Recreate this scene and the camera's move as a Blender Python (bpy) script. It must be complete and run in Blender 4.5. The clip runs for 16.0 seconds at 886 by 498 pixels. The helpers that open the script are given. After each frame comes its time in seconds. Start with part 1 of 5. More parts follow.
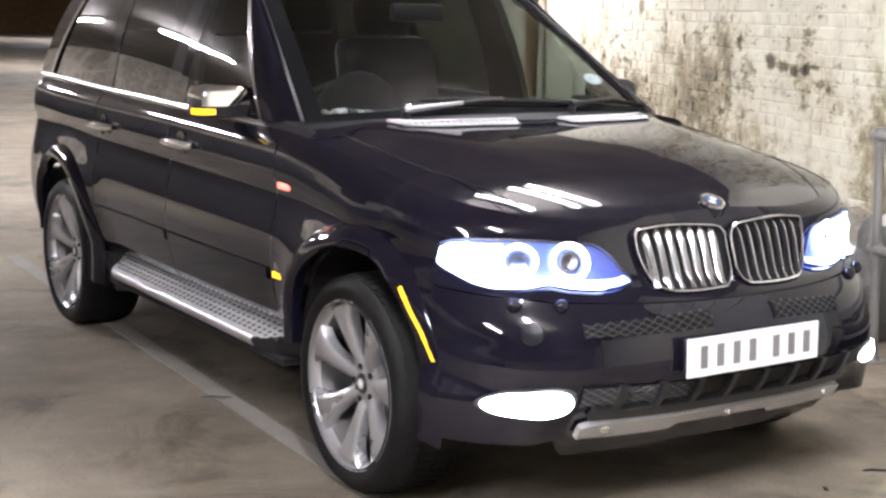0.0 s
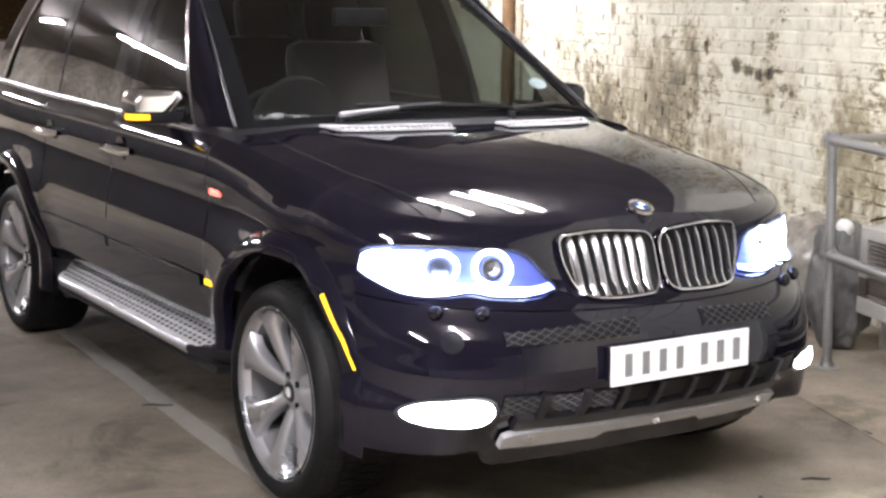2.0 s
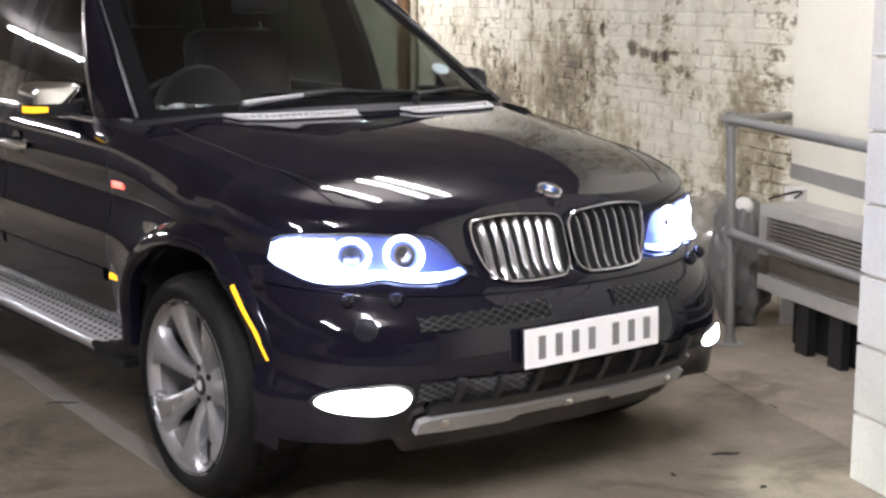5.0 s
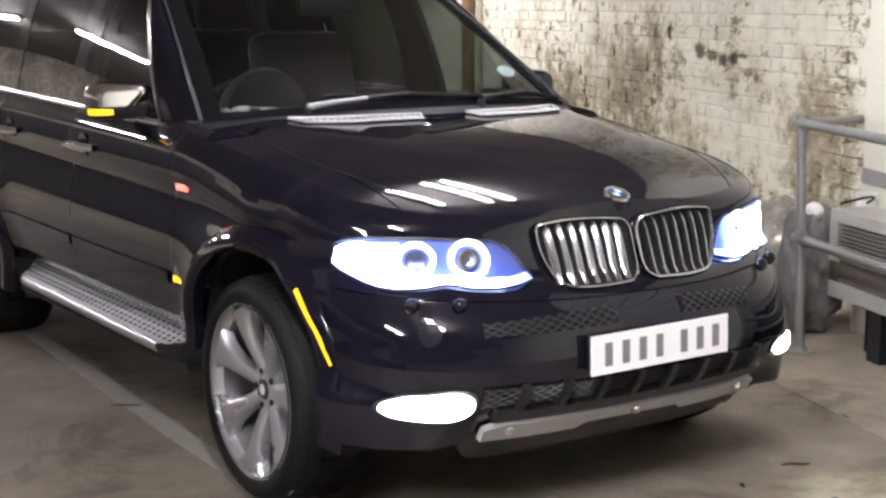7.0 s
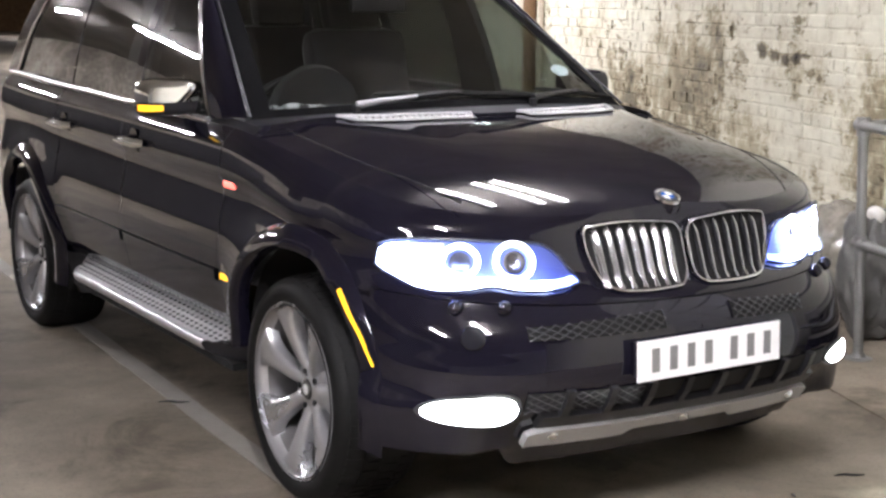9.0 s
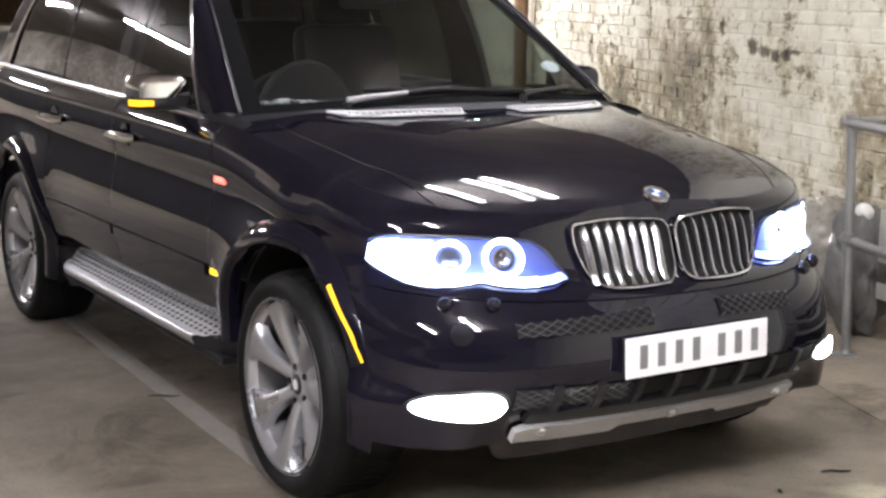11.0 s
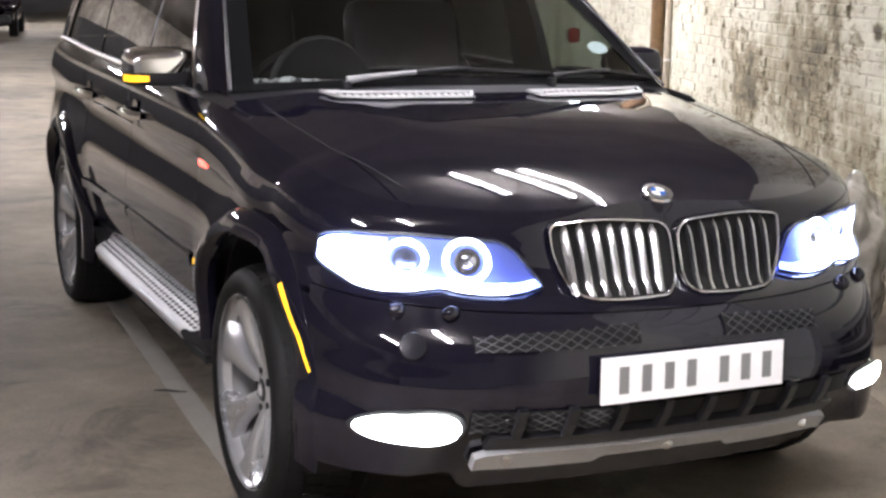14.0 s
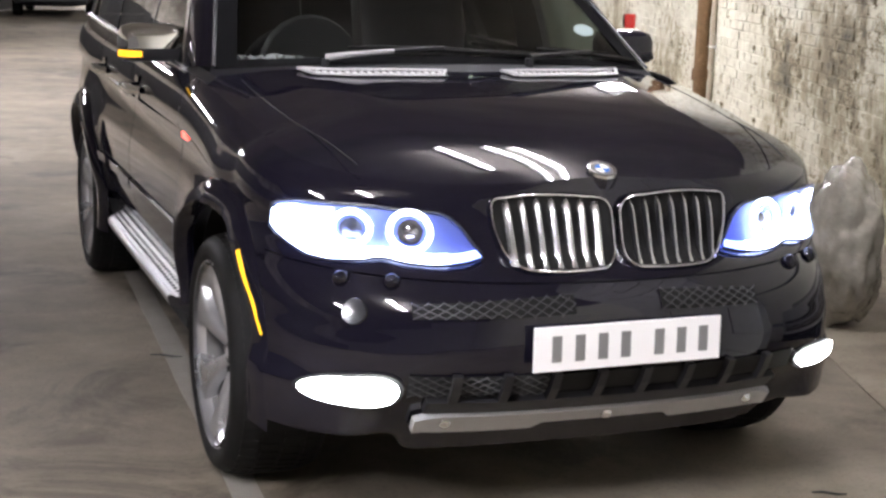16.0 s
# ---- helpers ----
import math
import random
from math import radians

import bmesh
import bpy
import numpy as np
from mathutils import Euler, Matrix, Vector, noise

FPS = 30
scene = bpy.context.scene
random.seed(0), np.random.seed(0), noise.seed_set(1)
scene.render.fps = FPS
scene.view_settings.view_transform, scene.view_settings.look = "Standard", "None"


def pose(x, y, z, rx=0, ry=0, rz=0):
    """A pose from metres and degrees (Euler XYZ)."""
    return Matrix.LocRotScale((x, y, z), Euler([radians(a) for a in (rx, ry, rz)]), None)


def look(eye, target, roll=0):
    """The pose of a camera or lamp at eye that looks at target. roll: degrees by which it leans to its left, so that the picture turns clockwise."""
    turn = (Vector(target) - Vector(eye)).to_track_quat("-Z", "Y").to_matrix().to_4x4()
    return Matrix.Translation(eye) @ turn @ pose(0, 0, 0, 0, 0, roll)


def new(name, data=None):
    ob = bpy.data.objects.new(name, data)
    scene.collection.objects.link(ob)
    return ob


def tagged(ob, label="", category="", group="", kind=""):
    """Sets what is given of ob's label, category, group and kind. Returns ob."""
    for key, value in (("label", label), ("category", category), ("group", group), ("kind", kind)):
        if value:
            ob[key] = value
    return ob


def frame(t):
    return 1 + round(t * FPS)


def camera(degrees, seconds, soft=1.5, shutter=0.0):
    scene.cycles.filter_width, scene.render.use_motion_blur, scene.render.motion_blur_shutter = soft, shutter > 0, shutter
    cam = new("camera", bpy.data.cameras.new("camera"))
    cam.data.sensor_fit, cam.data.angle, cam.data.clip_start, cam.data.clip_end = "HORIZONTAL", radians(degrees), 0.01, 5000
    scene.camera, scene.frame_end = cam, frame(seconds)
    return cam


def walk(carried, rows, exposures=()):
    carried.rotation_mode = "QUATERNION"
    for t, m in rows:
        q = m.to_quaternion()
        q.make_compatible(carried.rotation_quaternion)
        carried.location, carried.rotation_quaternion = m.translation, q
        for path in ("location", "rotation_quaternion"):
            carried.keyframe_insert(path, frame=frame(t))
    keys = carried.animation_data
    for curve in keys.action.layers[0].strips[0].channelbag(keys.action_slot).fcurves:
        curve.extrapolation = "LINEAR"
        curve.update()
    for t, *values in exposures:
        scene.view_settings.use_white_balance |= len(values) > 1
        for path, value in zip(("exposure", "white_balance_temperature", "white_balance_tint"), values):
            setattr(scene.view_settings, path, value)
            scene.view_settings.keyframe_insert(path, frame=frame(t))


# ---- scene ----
cam = camera(33.9, 16.0, soft=2.7)
PATH = [
    (0, (-2.988, -3.856, 1.521), (-1.939, -2.186, 1.192), 1.0),
    (0.5, (-2.908, -3.898, 1.543), (-1.868, -2.222, 1.209), 0.9),
    (1, (-2.848, -3.906, 1.535), (-1.806, -2.231, 1.207), 1.0),
    (1.5, (-2.802, -3.916, 1.529), (-1.757, -2.242, 1.204), 0.9),
    (2, (-2.765, -3.929, 1.522), (-1.717, -2.256, 1.199), 0.9),
    (2.5, (-2.747, -3.936, 1.521), (-1.686, -2.272, 1.198), 0.8),
    (3, (-2.746, -3.937, 1.522), (-1.652, -2.294, 1.196), 0.7),
    (3.5, (-2.734, -3.928, 1.517), (-1.599, -2.314, 1.189), 0.6),
    (6, (-2.826, -3.869, 1.517), (-1.659, -2.28, 1.177), 0.1),
    (6.5, (-2.811, -3.854, 1.514), (-1.676, -2.242, 1.177), 0.1),
    (7, (-2.768, -3.848, 1.51), (-1.674, -2.208, 1.176), 0.0),
    (7.5, (-2.716, -3.842, 1.504), (-1.665, -2.173, 1.174), -0.0),
    (8, (-2.675, -3.827, 1.5), (-1.654, -2.139, 1.171), -0.0),
    (10.5, (-2.721, -3.832, 1.533), (-1.696, -2.151, 1.184), 0.7),
    (11, (-2.695, -3.841, 1.525), (-1.666, -2.162, 1.177), 0.6),
    (11.5, (-2.576, -3.786, 1.509), (-1.544, -2.107, 1.164), 0.7),
    (12, (-2.444, -3.711, 1.491), (-1.409, -2.034, 1.149), 1.0),
    (12.5, (-2.323, -3.646, 1.495), (-1.284, -1.972, 1.15), 1.5),
    (13, (-2.221, -3.612, 1.498), (-1.208, -1.924, 1.144), 1.9),
    (13.5, (-2.127, -3.652, 1.504), (-1.198, -1.919, 1.138), 1.9),
    (14, (-1.959, -3.706, 1.486), (-1.161, -1.91, 1.115), 1.2),
    (14.5, (-1.888, -3.785, 1.495), (-1.178, -1.956, 1.106), 1.2),
    (15, (-1.856, -3.859, 1.492), (-1.181, -2.018, 1.095), 1.5),
    (15.5, (-1.793, -3.93, 1.486), (-1.117, -2.09, 1.089), 1.6),
    (16, (-1.701, -3.971, 1.485), (-1.007, -2.137, 1.092), 1.8),
]
walk(cam, [(t, look(e, a, r)) for t, e, a, r in PATH], [(0.0, 0.62), (0.5, 0.8), (1.0, 0.75), (2.5, 0.52), (3.5, 0.5), (5.8, 0.0), (7.0, 0.18), (7.5, 0.4), (8.0, 0.38), (11.0, 0.3), (12.0, 0.4), (12.5, 0.28), (13.0, 0.15), (13.6, 0.15), (14.4, 0.5), (15.0, 0.5), (16.0, 0.14)])

# ---------------------------------------------------------------- light
world = bpy.data.worlds.new("world")
scene.world = world
world.use_nodes = True
world.node_tree.nodes["Background"].inputs[0].default_value = (0.02, 0.02, 0.022, 1)
world.node_tree.nodes["Background"].inputs[1].default_value = 1.0

BUILD = pose(3.45, 2.7, 0, 0, 0, -18.66)   # the building's own axes: x = 0 is the brick wall, y runs along it


# ---------------------------------------------------------------- materials
def material(name, base, rough=0.5, metal=0.0, coat=0.0, emit=None, strength=0.0, spec=0.5):
    m = bpy.data.materials.new(name)
    m.use_nodes = True
    b = m.node_tree.nodes["Principled BSDF"]
    b.inputs["Base Color"].default_value = (*base, 1)
    b.inputs["Roughness"].default_value = rough
    b.inputs["Metallic"].default_value = metal
    b.inputs["Coat Weight"].default_value = coat
    b.inputs["Coat Roughness"].default_value = 0.03
    b.inputs["Specular IOR Level"].default_value = spec
    if emit:
        b.inputs["Emission Color"].default_value = (*emit, 1)
        b.inputs["Emission Strength"].default_value = strength
    return m


def node(m, kind, **values):
    n = m.node_tree.nodes.new(kind)
    for key, v in values.items():
        n.inputs[key.replace("_", " ")].default_value = v
    return n


def link(m, a, out, b, into):
    m.node_tree.links.new(a.outputs[out], b.inputs[into])


def ramp(m, stops):
    n = m.node_tree.nodes.new("ShaderNodeValToRGB")
    els = n.color_ramp.elements
    while len(els) < len(stops):
        els.new(0.5)
    for e, (p, c) in zip(els, stops):
        e.position, e.color = p, (*c, 1)
    return n


def noisy(m, scale_a, scale_b, stops, bump=0.1, rough=None, distance=0.01, space="Object"):
    """Colour from two scales of noise through a ramp, fine relief, and optional roughness stops."""
    b = m.node_tree.nodes["Principled BSDF"]
    co = m.node_tree.nodes.new("ShaderNodeTexCoord")
    na = node(m, "ShaderNodeTexNoise", Scale=scale_a, Detail=6.0, Roughness=0.6)
    nb = node(m, "ShaderNodeTexNoise", Scale=scale_b, Detail=4.0, Roughness=0.6)
    for n in (na, nb):
        link(m, co, space, n, "Vector")
    mix = m.node_tree.nodes.new("ShaderNodeMix")
    mix.data_type = "FLOAT"
    mix.inputs[0].default_value = 0.35
    link(m, na, "Fac", mix, 2)
    link(m, nb, "Fac", mix, 3)
    r = ramp(m, stops)
    link(m, mix, 0, r, "Fac")
    link(m, r, "Color", b, "Base Color")
    bp = node(m, "ShaderNodeBump", Strength=bump, Distance=distance)
    link(m, nb, "Fac", bp, "Height")
    link(m, bp, "Normal", b, "Normal")
    if rough:
        rr = ramp(m, [(0.3, (rough[0],) * 3), (0.7, (rough[1],) * 3)])
        link(m, na, "Fac", rr, "Fac")
        link(m, rr, "Color", b, "Roughness")
    return m


PAINT = material("black_paint", (0.0062, 0.0056, 0.0112), 0.030, 0.0, 0.0, spec=0.52)
TRIM = noisy(material("black_trim", (0.015, 0.015, 0.016), 0.4), 6, 300, [(0.3, (0.009, 0.009, 0.0115)), (0.7, (0.015, 0.015, 0.018))], 0.08, None, 0.002)
DULL = material("dull_black_plastic", (0.010, 0.010, 0.014), 0.14, spec=0.4)
GREY_TRIM = noisy(material("grey_bumper_plastic", (0.03, 0.03, 0.032), 0.5), 6, 300, [(0.3, (0.024, 0.024, 0.026)), (0.7, (0.036, 0.036, 0.038))], 0.08, None, 0.002)
# near-black for hidden black parts, and for shade painted into uncut recesses
DARK = material("shade_and_black_parts", (0.004, 0.004, 0.004), 0.9)
CHROME = material("chrome", (0.75, 0.75, 0.76), 0.08, 1.0)
SATIN = noisy(material("satin_aluminium", (0.5, 0.5, 0.5), 0.35, 0.45), 4, 120, [(0.3, (0.42, 0.42, 0.43)), (0.7, (0.55, 0.55, 0.56))], 0.03, (0.28, 0.45), 0.002)
ALLOY = noisy(material("silver_alloy", (0.5, 0.5, 0.5), 0.32, 0.75, 0.3), 5, 60, [(0.3, (0.46, 0.46, 0.47)), (0.7, (0.58, 0.58, 0.59))], 0.02, (0.24, 0.36), 0.002)
RUBBER = noisy(material("tyre_rubber", (0.02, 0.02, 0.02), 0.7, spec=0.15), 5, 80, [(0.3, (0.005, 0.005, 0.005)), (0.7, (0.010, 0.0098, 0.0095))], 0.15, (0.55, 0.75), 0.002)
# darker copy of the silver alloy: shade between the spokes put into colour
BARREL = material("shaded_alloy", (0.15, 0.147, 0.145), 0.45, 0.5)
BRAKE = material("brake_disc", (0.25, 0.25, 0.25), 0.4, 0.9)
SEAT = noisy(material("seat_leather", (0.02, 0.02, 0.02), 0.5), 8, 200, [(0.3, (0.006, 0.006, 0.006)), (0.7, (0.011, 0.011, 0.011))], 0.1, None, 0.002)
DASH = noisy(material("dashboard_plastic", (0.02, 0.02, 0.02), 0.55), 8, 200, [(0.3, (0.008, 0.008, 0.0085)), (0.7, (0.013, 0.013, 0.0135))], 0.1, None, 0.002)
LED = material("led_white_blue", (0.9, 0.9, 0.95), 0.3, 0, 0, (0.50, 0.61, 1.0), 20.0)
HOUSING = material("lamp_bowl", (0.19, 0.25, 0.66), 0.40, 0.7)
PROJECTOR = material("dark_projector_glass", (0.22, 0.24, 0.30), 0.16, 0.7)
SLAT = material("grille_slat_chrome", (0.49, 0.49, 0.50), 0.17, 1.0)
FRIT = material("black_glass_border", (0.004, 0.004, 0.0045), 0.9, spec=0.05)
VENT = noisy(material("bright_vent_paint", (0.7, 0.7, 0.7), 0.35, 0.2), 6, 120, [(0.3, (0.66, 0.66, 0.66)), (0.7, (0.76, 0.76, 0.76))], 0.03, None, 0.002)
# weak blue emission for the glow at the headlight's inner tip
BLUE_GLOW = material("deep_blue_glow", (0.6, 0.65, 0.95), 0.3, 0, 0, (0.22, 0.32, 1.0), 5.0)
BRUSHED = material("satin_chrome_strip", (0.85, 0.85, 0.86), 0.26, 0.9)
BRIGHT = material("polished_chrome_cap", (0.85, 0.85, 0.86), 0.045, 1.0)
INDICATOR = material("pale_amber_lamp", (0.9, 0.8, 0.7), 0.2, 0.3)
TREAD = noisy(material("dull_aluminium_tread", (0.5, 0.5, 0.5), 0.4, 0.35), 4, 120, [(0.3, (0.52, 0.52, 0.52)), (0.7, (0.66, 0.66, 0.66))], 0.05, (0.35, 0.55), 0.002)
WIRE = material("dark_wire", (0.075, 0.075, 0.08), 0.4, 0.6)
HALO = material("angel_eye_ring", (0.9, 0.9, 0.95), 0.3, 0, 0, (0.80, 0.87, 1.0), 7.0)
FOG = material("fog_lamp_glow", (0.9, 0.9, 0.95), 0.3, 0, 0, (0.95, 1.0, 0.97), 38.0)
REFLECTOR = material("lamp_reflector", (0.8, 0.8, 0.85), 0.12, 1.0)
AMBER_LIT = material("lit_amber", (0.8, 0.4, 0.02), 0.3, 0, 0, (1.0, 0.55, 0.02), 1.4)
RED_LIT = material("lit_red", (0.8, 0.1, 0.08), 0.3, 0, 0, (1.0, 0.16, 0.12), 2.2)
RED = material("red_lens", (0.5, 0.02, 0.02), 0.2, 0, 0.5)
PLATE = material("white_plate", (0.93, 0.93, 0.93), 0.3, 0, 0.3)
PLATE_INK = material("plate_ink", (0.2, 0.2, 0.2), 0.3, 0, 0.3)
INK = material("black_ink", (0.01, 0.01, 0.01), 0.4)
PAPER = material("paper_disc", (0.6, 0.68, 0.7), 0.6)
BLUE = material("emblem_blue", (0.03, 0.12, 0.4), 0.25, 0, 0.5)
WHITE = material("emblem_white", (0.8, 0.8, 0.8), 0.25, 0, 0.5)


def glass(name, tint, rough=0.0, fixed=0.0):
    """Thin pane: mirror-like at a glance, tinted see-through otherwise."""
    m = bpy.data.materials.new(name)
    m.use_nodes = True
    nt = m.node_tree
    nt.nodes.remove(nt.nodes["Principled BSDF"])
    fr = node(m, "ShaderNodeFresnel", IOR=1.52)
    tr = node(m, "ShaderNodeBsdfTransparent", Color=(*tint, 1))
    gl = node(m, "ShaderNodeBsdfGlossy", Color=(1, 1, 1, 1), Roughness=rough)
    mx = nt.nodes.new("ShaderNodeMixShader")
    if fixed:
        mx.inputs[0].default_value = fixed
    else:
        link(m, fr, 0, mx, 0)
    link(m, tr, 0, mx, 1)
    link(m, gl, 0, mx, 2)
    nt.links.new(mx.outputs[0], nt.nodes["Material Output"].inputs[0])
    return m


SCREEN = glass("windscreen_glass", (0.42, 0.46, 0.44))
TINTED = glass("tinted_side_glass", (0.10, 0.105, 0.10))
SIDE_GLASS = glass("clear_side_glass", (0.22, 0.235, 0.225))
CLEAR_PANE = glass("clear_pane", (0.32, 0.36, 0.34), fixed=0.05)
DARK_PANE = glass("privacy_pane", (0.03, 0.034, 0.0275), fixed=0.04)
LENS = glass("headlamp_lens", (0.93, 0.94, 0.97))



def floor_material(name="concrete_floor", gain=0.92):
    """Old concrete: broad tone changes, dark oily stains, tyre dirt and fine speckle."""
    m = material(name, (0.26, 0.235, 0.215), 0.6)
    b = m.node_tree.nodes["Principled BSDF"]
    co = m.node_tree.nodes.new("ShaderNodeTexCoord")
    big = node(m, "ShaderNodeTexNoise", Scale=0.55, Detail=5.0, Roughness=0.6)
    mid = node(m, "ShaderNodeTexNoise", Scale=3.2, Detail=7.0, Roughness=0.68)
    fine = node(m, "ShaderNodeTexNoise", Scale=70.0, Detail=3.0, Roughness=0.6)
    stain = node(m, "ShaderNodeTexNoise", Scale=1.3, Detail=8.0, Roughness=0.7, Distortion=0.6)
    for n in (big, mid, fine, stain):
        link(m, co, "Object", n, "Vector")
    tones = [(0.32, (0.148, 0.126, 0.095)), (0.5, (0.24, 0.207, 0.160)), (0.68, (0.347, 0.303, 0.237))]
    r = ramp(m, [(q, tuple(gain * v for v in col)) for q, col in tones])
    mixv = m.node_tree.nodes.new("ShaderNodeMix")
    mixv.data_type = "FLOAT"
    mixv.inputs[0].default_value = 0.45
    link(m, big, "Fac", mixv, 2)
    link(m, mid, "Fac", mixv, 3)
    link(m, mixv, 0, r, "Fac")
    dark = ramp(m, [(0.37, (0.45, 0.43, 0.4)), (0.45, (0.86, 0.85, 0.84)), (0.52, (1, 1, 1))])
    link(m, stain, "Fac", dark, "Fac")
    spk = ramp(m, [(0.3, (0.72, 0.72, 0.72)), (0.45, (1, 1, 1)), (0.72, (1, 1, 1)), (0.8, (1.15, 1.15, 1.15))])
    link(m, fine, "Fac", spk, "Fac")
    last = r
    for n in (dark, spk):
        mul = m.node_tree.nodes.new("ShaderNodeMix")
        mul.data_type, mul.blend_type = "RGBA", "MULTIPLY"
        mul.inputs[0].default_value = 1.0
        m.node_tree.links.new(last.outputs[2] if last is not r else r.outputs["Color"], mul.inputs[6])
        link(m, n, "Color", mul, 7)
        last = mul
    m.node_tree.links.new(last.outputs[2], b.inputs["Base Color"])
    rr = ramp(m, [(0.35, (0.58,) * 3), (0.6, (0.85,) * 3)])
    b.inputs["Specular IOR Level"].default_value = 0.25
    link(m, stain, "Fac", rr, "Fac")
    link(m, rr, "Color", b, "Roughness")
    bp = node(m, "ShaderNodeBump", Strength=0.15, Distance=0.006)
    link(m, fine, "Fac", bp, "Height")
    link(m, bp, "Normal", b, "Normal")
    return m


FLOOR = floor_material()
# floor concrete raised in tone to paint the lit side of a shadow edge
MARGIN = floor_material("lit_floor_concrete", 1.2)
BLOCK = noisy(material("painted_blockwork", (0.5, 0.49, 0.45), 0.75), 3, 60, [(0.25, (0.40, 0.39, 0.36)), (0.55, (0.52, 0.51, 0.47)), (0.8, (0.60, 0.59, 0.55))], 0.35, (0.6, 0.9), 0.006)
RENDERED = noisy(material("white_rendered_wall", (0.72, 0.70, 0.62), 0.8), 1.5, 50, [(0.25, (0.60, 0.58, 0.475)), (0.55, (0.70, 0.68, 0.57)), (0.8, (0.76, 0.74, 0.635))], 0.12, (0.7, 0.9), 0.004)
# unseen ceiling; its tone follows the reflections in bonnet and windscreen
CEIL = noisy(material("dark_ceiling", (0.5, 0.48, 0.44), 0.85), 1.2, 30, [(0.25, (0.15, 0.138, 0.128)), (0.55, (0.27, 0.25, 0.23)), (0.8, (0.38, 0.355, 0.32))], 0.2, None, 0.01)
MORTAR = noisy(material("dirty_mortar", (0.4, 0.37, 0.32), 0.9), 3, 70, [(0.25, (0.26, 0.24, 0.20)), (0.6, (0.46, 0.43, 0.37))], 0.3, None, 0.008)
STEEL = noisy(material("galvanised_steel", (0.4, 0.4, 0.4), 0.5, 0.6), 4, 60, [(0.25, (0.19, 0.19, 0.185)), (0.7, (0.31, 0.308, 0.295))], 0.08, (0.4, 0.65), 0.003)
MOTTLED = noisy(material("mottled_stone", (0.09, 0.075, 0.06), 0.85), 0.7, 12, [(0.34, (0.12, 0.105, 0.09)), (0.48, (0.34, 0.30, 0.25)), (0.60, (0.60, 0.56, 0.48))], 0.4, None, 0.02)
# near-black for an added band that the car's doors mirror
REFLECTED_DARK = noisy(material("dark_reflection_band", (0.02, 0.02, 0.02), 0.5), 2, 30, [(0.3, (0.012, 0.011, 0.01)), (0.7, (0.03, 0.027, 0.024))], 0.2, None, 0.01)
RUST = noisy(material("rusty_pipe", (0.2, 0.1, 0.05), 0.85, 0.2), 5, 60, [(0.25, (0.07, 0.038, 0.016)), (0.55, (0.16, 0.092, 0.042)), (0.8, (0.32, 0.23, 0.13))], 0.3, None, 0.005)
UNIT = noisy(material("cream_enamel", (0.6, 0.59, 0.55), 0.5), 3, 80, [(0.25, (0.29, 0.28, 0.25)), (0.6, (0.43, 0.42, 0.385))], 0.05, None, 0.003)
LOUVRE = noisy(material("grey_brown_louvre", (0.2, 0.18, 0.15), 0.5), 3, 80, [(0.25, (0.15, 0.135, 0.115)), (0.6, (0.24, 0.22, 0.19))], 0.05, None, 0.003)
BROWN = noisy(material("dark_brown_enamel", (0.06, 0.05, 0.04), 0.5), 3, 80, [(0.25, (0.05, 0.042, 0.034)), (0.6, (0.10, 0.085, 0.07))], 0.05, None, 0.003)
TUBE = material("fluorescent_tube", (0.9, 0.9, 0.9), 0.4, 0, 0, (1.0, 0.97, 1.05), 640.0)
# weaker tube, strength set by how bright its surroundings should be
TUBE_DIM = material("dim_fluorescent_tube", (0.9, 0.9, 0.9), 0.4, 0, 0, (1.0, 0.97, 1.05), 200.0)
BATTEN = material("batten_white", (0.75, 0.75, 0.73), 0.4)
BAG = noisy(material("clear_plastic_bag", (0.4, 0.38, 0.34), 0.09, 0, 1.0), 5, 14, [(0.30, (0.12, 0.108, 0.085)), (0.48, (0.25, 0.232, 0.195)), (0.68, (0.44, 0.415, 0.365))], 0.22, None, 0.02)
BIN = noisy(material("grey_sack", (0.2, 0.2, 0.19), 0.6), 6, 40, [(0.3, (0.08, 0.08, 0.076)), (0.7, (0.17, 0.166, 0.155))], 0.3, None, 0.01)
POT = material("white_plastic_tub", (0.7, 0.69, 0.65), 0.4)
DUSTY = noisy(material("dusty_cream_paint", (0.4, 0.35, 0.27), 0.7), 4, 60, [(0.3, (0.26, 0.215, 0.15)), (0.7, (0.48, 0.43, 0.33))], 0.15, None, 0.004)
STRIPE = noisy(material("grey_stripe_paint", (0.25, 0.24, 0.22), 0.8), 3, 50, [(0.3, (0.2, 0.195, 0.18)), (0.7, (0.29, 0.28, 0.26))], 0.1, None, 0.004)


